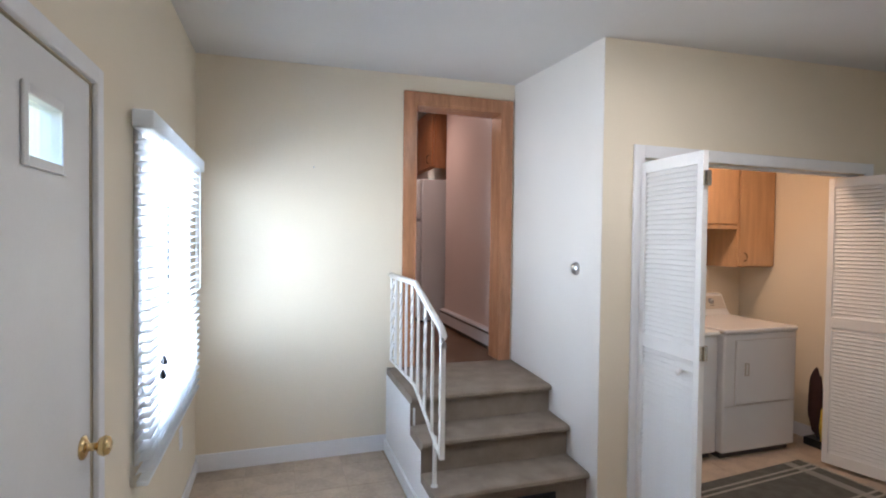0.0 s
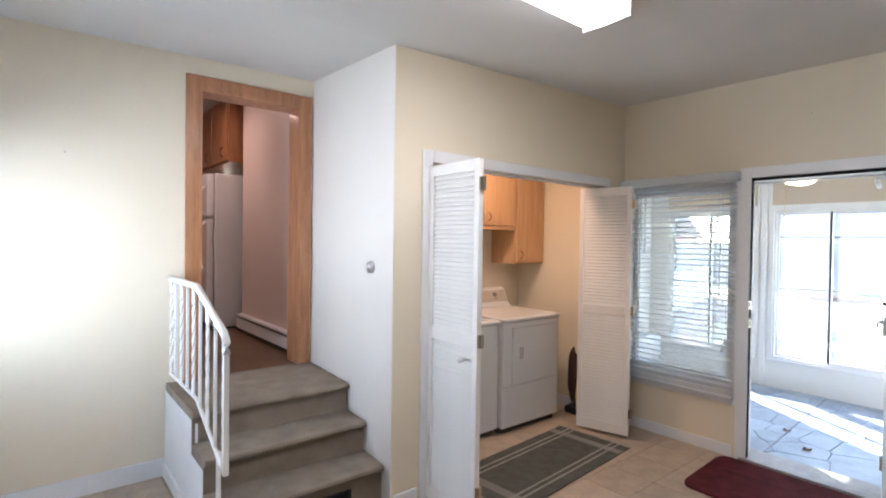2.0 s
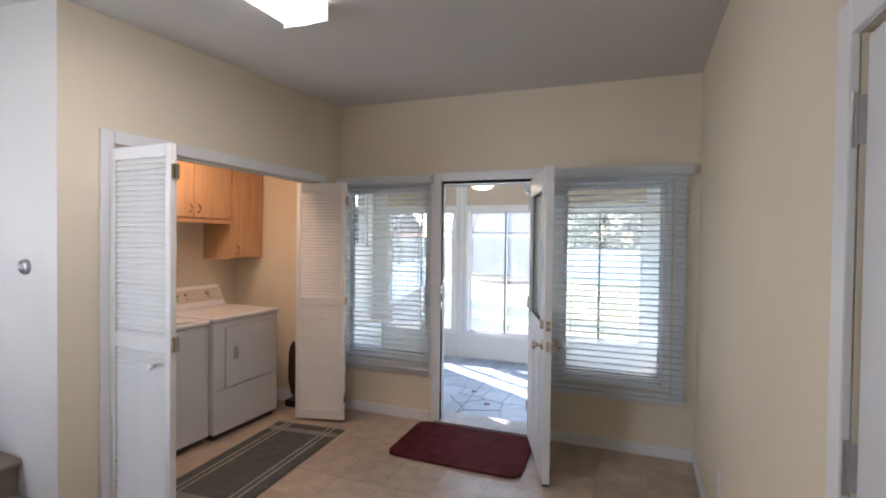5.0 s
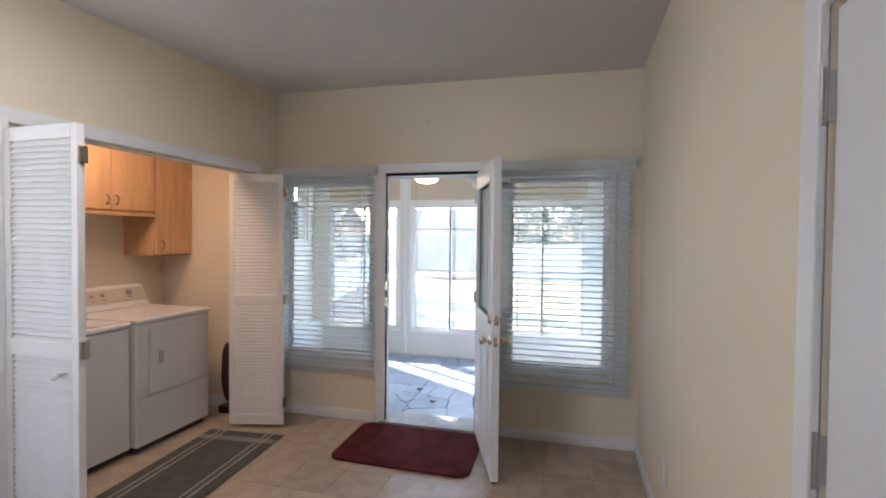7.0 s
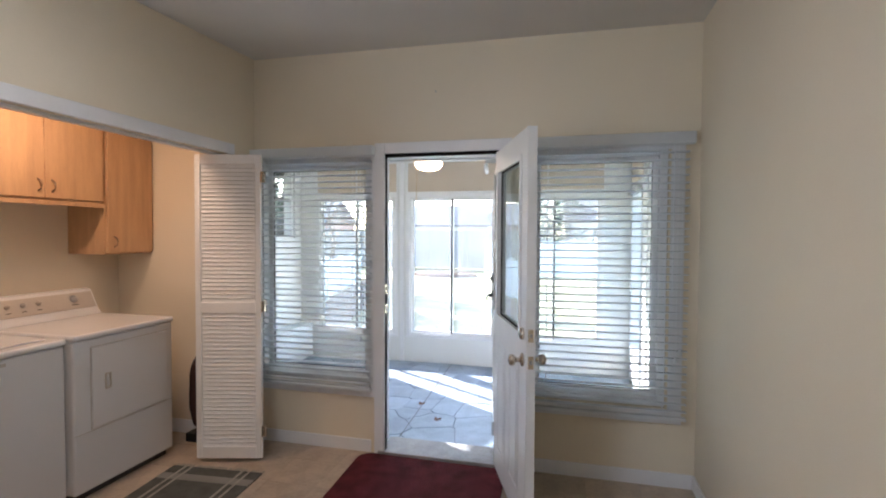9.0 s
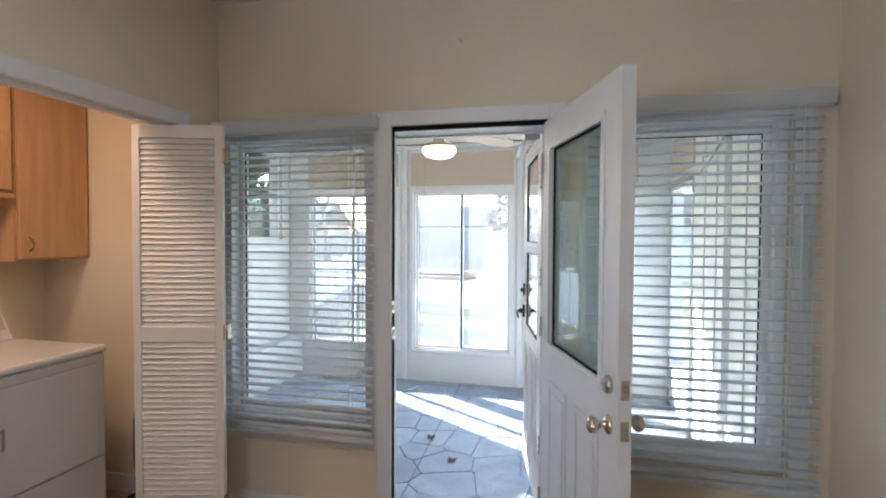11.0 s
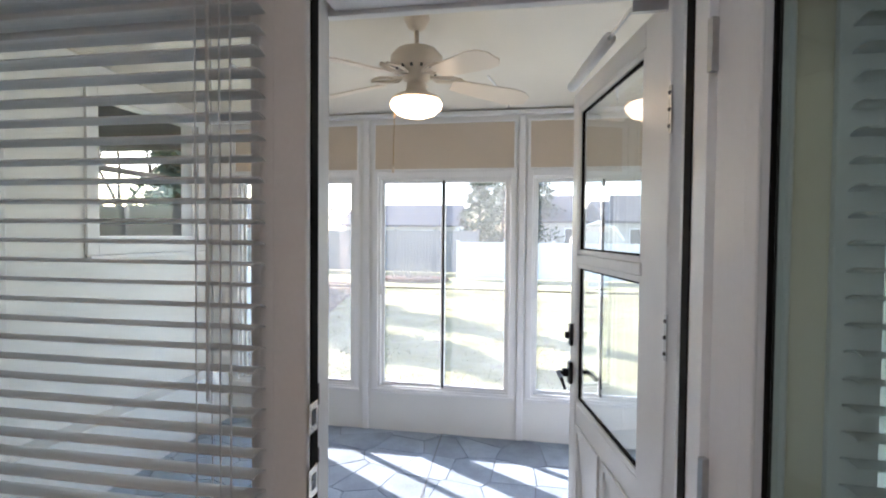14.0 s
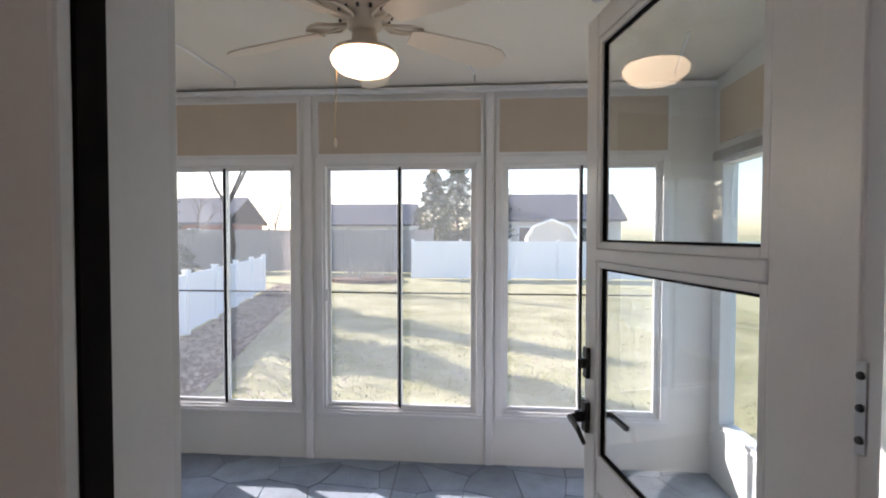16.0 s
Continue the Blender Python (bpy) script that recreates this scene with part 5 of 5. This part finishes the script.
part("roof", tube([(-1.3, -1.45, 1.85), (-1.3, -1.0, 2.55), (-1.3, 0, 2.93), (-1.3, 1.0, 2.55), (-1.3, 1.45, 1.85)], 0.09, 6), VINYL, shed, "white gambrel roof edge")
bed = thing("planting_bed", "low dark planting bed with dry stalks", "flower bed", at=(26.5, 6.4, G))
part("soil", prism([(1.1 * math.cos(a), 1.6 * math.sin(a)) for a in [k * math.pi / 8 for k in range(16)]], -0.01, 0.16), MULCH, bed)
bm = bmesh.new()
rnd = random.Random(4)
for k in range(60):
    x, y = rnd.uniform(-0.6, 0.6), rnd.uniform(-0.9, 0.9)
    tube([(x, y, 0.1), (x + rnd.uniform(-0.3, 0.3), y + rnd.uniform(-0.3, 0.3), rnd.uniform(0.5, 1.1))], 0.012, 4, bm)
part("stalks", bm, RUGLIGHT, bed, "dry pale stalks")
deck = thing("deck_railing", "white deck railing outside the sunroom", "railing")
part("hand_rail", B(6.6, -2.2, 0.55, 10.5, -2.12, 0.62), VINYL, deck)
part("foot_rail", B(6.6, -2.2, -0.25, 10.5, -2.13, -0.19), VINYL, deck)
pk = mesh_of("picket", boxes((-0.018, -2.18, -0.19, 0.018, -2.145, 0.55)), VINYL)
for k in range(32):
    shared("picket", pk, deck, pose(6.66 + k * 0.12, 0, 0))
for x in (6.6, 8.55, 10.5):
    part("post", B(x - 0.05, -2.21, G, x + 0.05, -2.11, 0.7), VINYL, deck)
curtain = thing("curtain_rod", "thin white folding rod hanging on the sunroom side wall", "rod")
part("bar", tube([(7.25, -0.265, 1.96), (6.45, -0.265, 2.22)], 0.010, 8), ALU, curtain)
part("bar", tube([(7.25, -0.25, 1.96), (6.6, -0.25, 2.14)], 0.008, 8), STEEL, curtain)
part("hook", tube([(7.25, -0.265, 1.95), (7.25, -0.265, 2.08), (7.25, -0.30, 2.08)], 0.007, 6), STEEL, curtain)
# short grass
rnd = random.Random(5)
vs, fs = [], []
for k in range(26000):
    x = SX + 0.4 + 14 * rnd.random() ** 1.6
    y = rnd.uniform(-6, min(4.6 + (x - SX) * 0.2, 8))
    a, h, w, i = rnd.random() * 6.28, rnd.uniform(0.012, 0.032), rnd.uniform(0.005, 0.012), len(vs)
    c, s = math.cos(a), math.sin(a)
    vs += [(x - c * w, y - s * w, G), (x + c * w, y + s * w, G), (x + s * h * 0.5, y - c * h * 0.5, G + h)]
    fs.append((i, i + 1, i + 2))
me = bpy.data.meshes.new("grass")
me.from_pydata(vs, [], fs)
me.materials.append(GRASS_G)
tagged(new("grass", me), "short yellowed winter grass blades", "grass", "", "stuff")
# leaves strewn over the bed and the near lawn
rnd = random.Random(9)
vs, fs = [], []
for k in range(16000):
    if k % 3:
        x = rnd.uniform(SX + 0.3, 24)
        yc = 4.4 + (x - SX) * 0.2
        y = rnd.gauss(yc + 1.0 + (x - SX) * 0.03, 0.62)
        if y > 5.9 + (x - 9) * 0.24:
            continue
    else:
        x, y = rnd.uniform(SX + 0.3, 24), rnd.uniform(-5, 6)
    s, a, i = rnd.uniform(0.02, 0.05), rnd.random() * 6.28, len(vs)
    u, v = Vector((math.cos(a), math.sin(a), rnd.uniform(-0.4, 0.4))) * s, Vector((-math.sin(a), math.cos(a), rnd.uniform(-0.4, 0.4))) * s * 0.6
    c = Vector((x, y, G + 0.035))
    vs += [c - u, c + v, c + u, c - v]
    fs.append((i, i + 1, i + 2, i + 3))
me = bpy.data.meshes.new("fallen_leaves")
me.from_pydata(vs, [], fs)
me.materials.append(random_tone(material("dry_leaf", (0.46, 0.36, 0.28), 0.8, vary=0.5, scale=3), 0.3))
tagged(new("fallen_leaves", me), "dry brown leaves strewn over the yard", "leaves", "", "stuff")

# ---------------------------------------------------------------- floor pieces
floor_ob = bpy.data.objects["floor"]
TS = 0.305
tile_mesh = mesh_of("floor_tile", B(-TS / 2 + 0.0012, -TS / 2 + 0.0012, -0.008, TS / 2 - 0.0012, TS / 2 - 0.0012, 0.0, bevel=0.0), TILE)
x = XL + TS / 2
while x < XR + 0.05:
    y = YR + TS / 2
    while y < YB:
        if x + TS / 2 < XR + 0.001 and not (x > 2.2 and x < 3.0 and y > 2.85):
            shared("floor_tile", tile_mesh, floor_ob, pose(x, y, 0, 0, 0, 90 * random.randrange(4)))
        elif x - TS / 2 < XR - 0.02 and x + TS / 2 >= XR:
            w = XR - 0.001 - (x - TS / 2)
            cut = mesh_of("floor_tile", B(0.0012, -TS / 2 + 0.0012, -0.008, w, TS / 2 - 0.0012, 0.0), TILE)
            shared("floor_tile", cut, floor_ob, pose(x - TS / 2, y, 0))
        y += TS
    x += TS

# irregular flagstones: cells of a jittered grid, cut along the half-way lines
sf = bpy.data.objects["floor_sunroom"]
rnd = random.Random(21)
CELL = 0.34
pts = {}
nx, ny = int((SX - XO) / CELL) + 1, int((SY1 - SY0) / CELL) + 1
for i in range(-1, nx + 2):
    for j in range(-1, ny + 2):
        pts[i, j] = (XO + (i + 0.5 + rnd.uniform(-0.36, 0.36)) * CELL, SY0 + (j + 0.5 + rnd.uniform(-0.36, 0.36)) * CELL)


def clip(poly, a, b, c):
    """Keep the part of poly where a x + b y <= c."""
    out = []
    for k in range(len(poly)):
        p, q = poly[k], poly[(k + 1) % len(poly)]
        dp, dq = a * p[0] + b * p[1] - c, a * q[0] + b * q[1] - c
        if dp <= 0:
            out.append(p)
        if dp * dq < 0:
            s = dp / (dp - dq)
            out.append((p[0] + (q[0] - p[0]) * s, p[1] + (q[1] - p[1]) * s))
    return out


for (i, j), (px, py) in pts.items():
    poly = [(XO + 0.005, SY0 + 0.005), (SX - 0.005, SY0 + 0.005), (SX - 0.005, 3.925), (XO + 0.005, 3.925)]
    for di in (-2, -1, 0, 1, 2):
        for dj in (-2, -1, 0, 1, 2):
            o = pts.get((i + di, j + dj))
            if (di or dj) and o and poly:
                ax, ay = o[0] - px, o[1] - py
                n = math.hypot(ax, ay)
                ax, ay = ax / n, ay / n
                poly = clip(poly, ax, ay, ax * (o[0] + px) / 2 + ay * (o[1] + py) / 2 - 0.0035)
    if len(poly) > 2:
        ob = part("flagstone", prism(poly, SF - 0.013, SF + rnd.uniform(-0.002, 0.002)), SLATE, sf)
structure("floor_joint", prism([(XO + 0.3, 1.775), (XO + 0.3, 1.785), (SX - 0.01, 1.92), (SX - 0.01, 1.91)], SF - 0.005, SF + 0.0035), CONCRETE, "straight saw-cut joint across the flagstone floor", "floor")
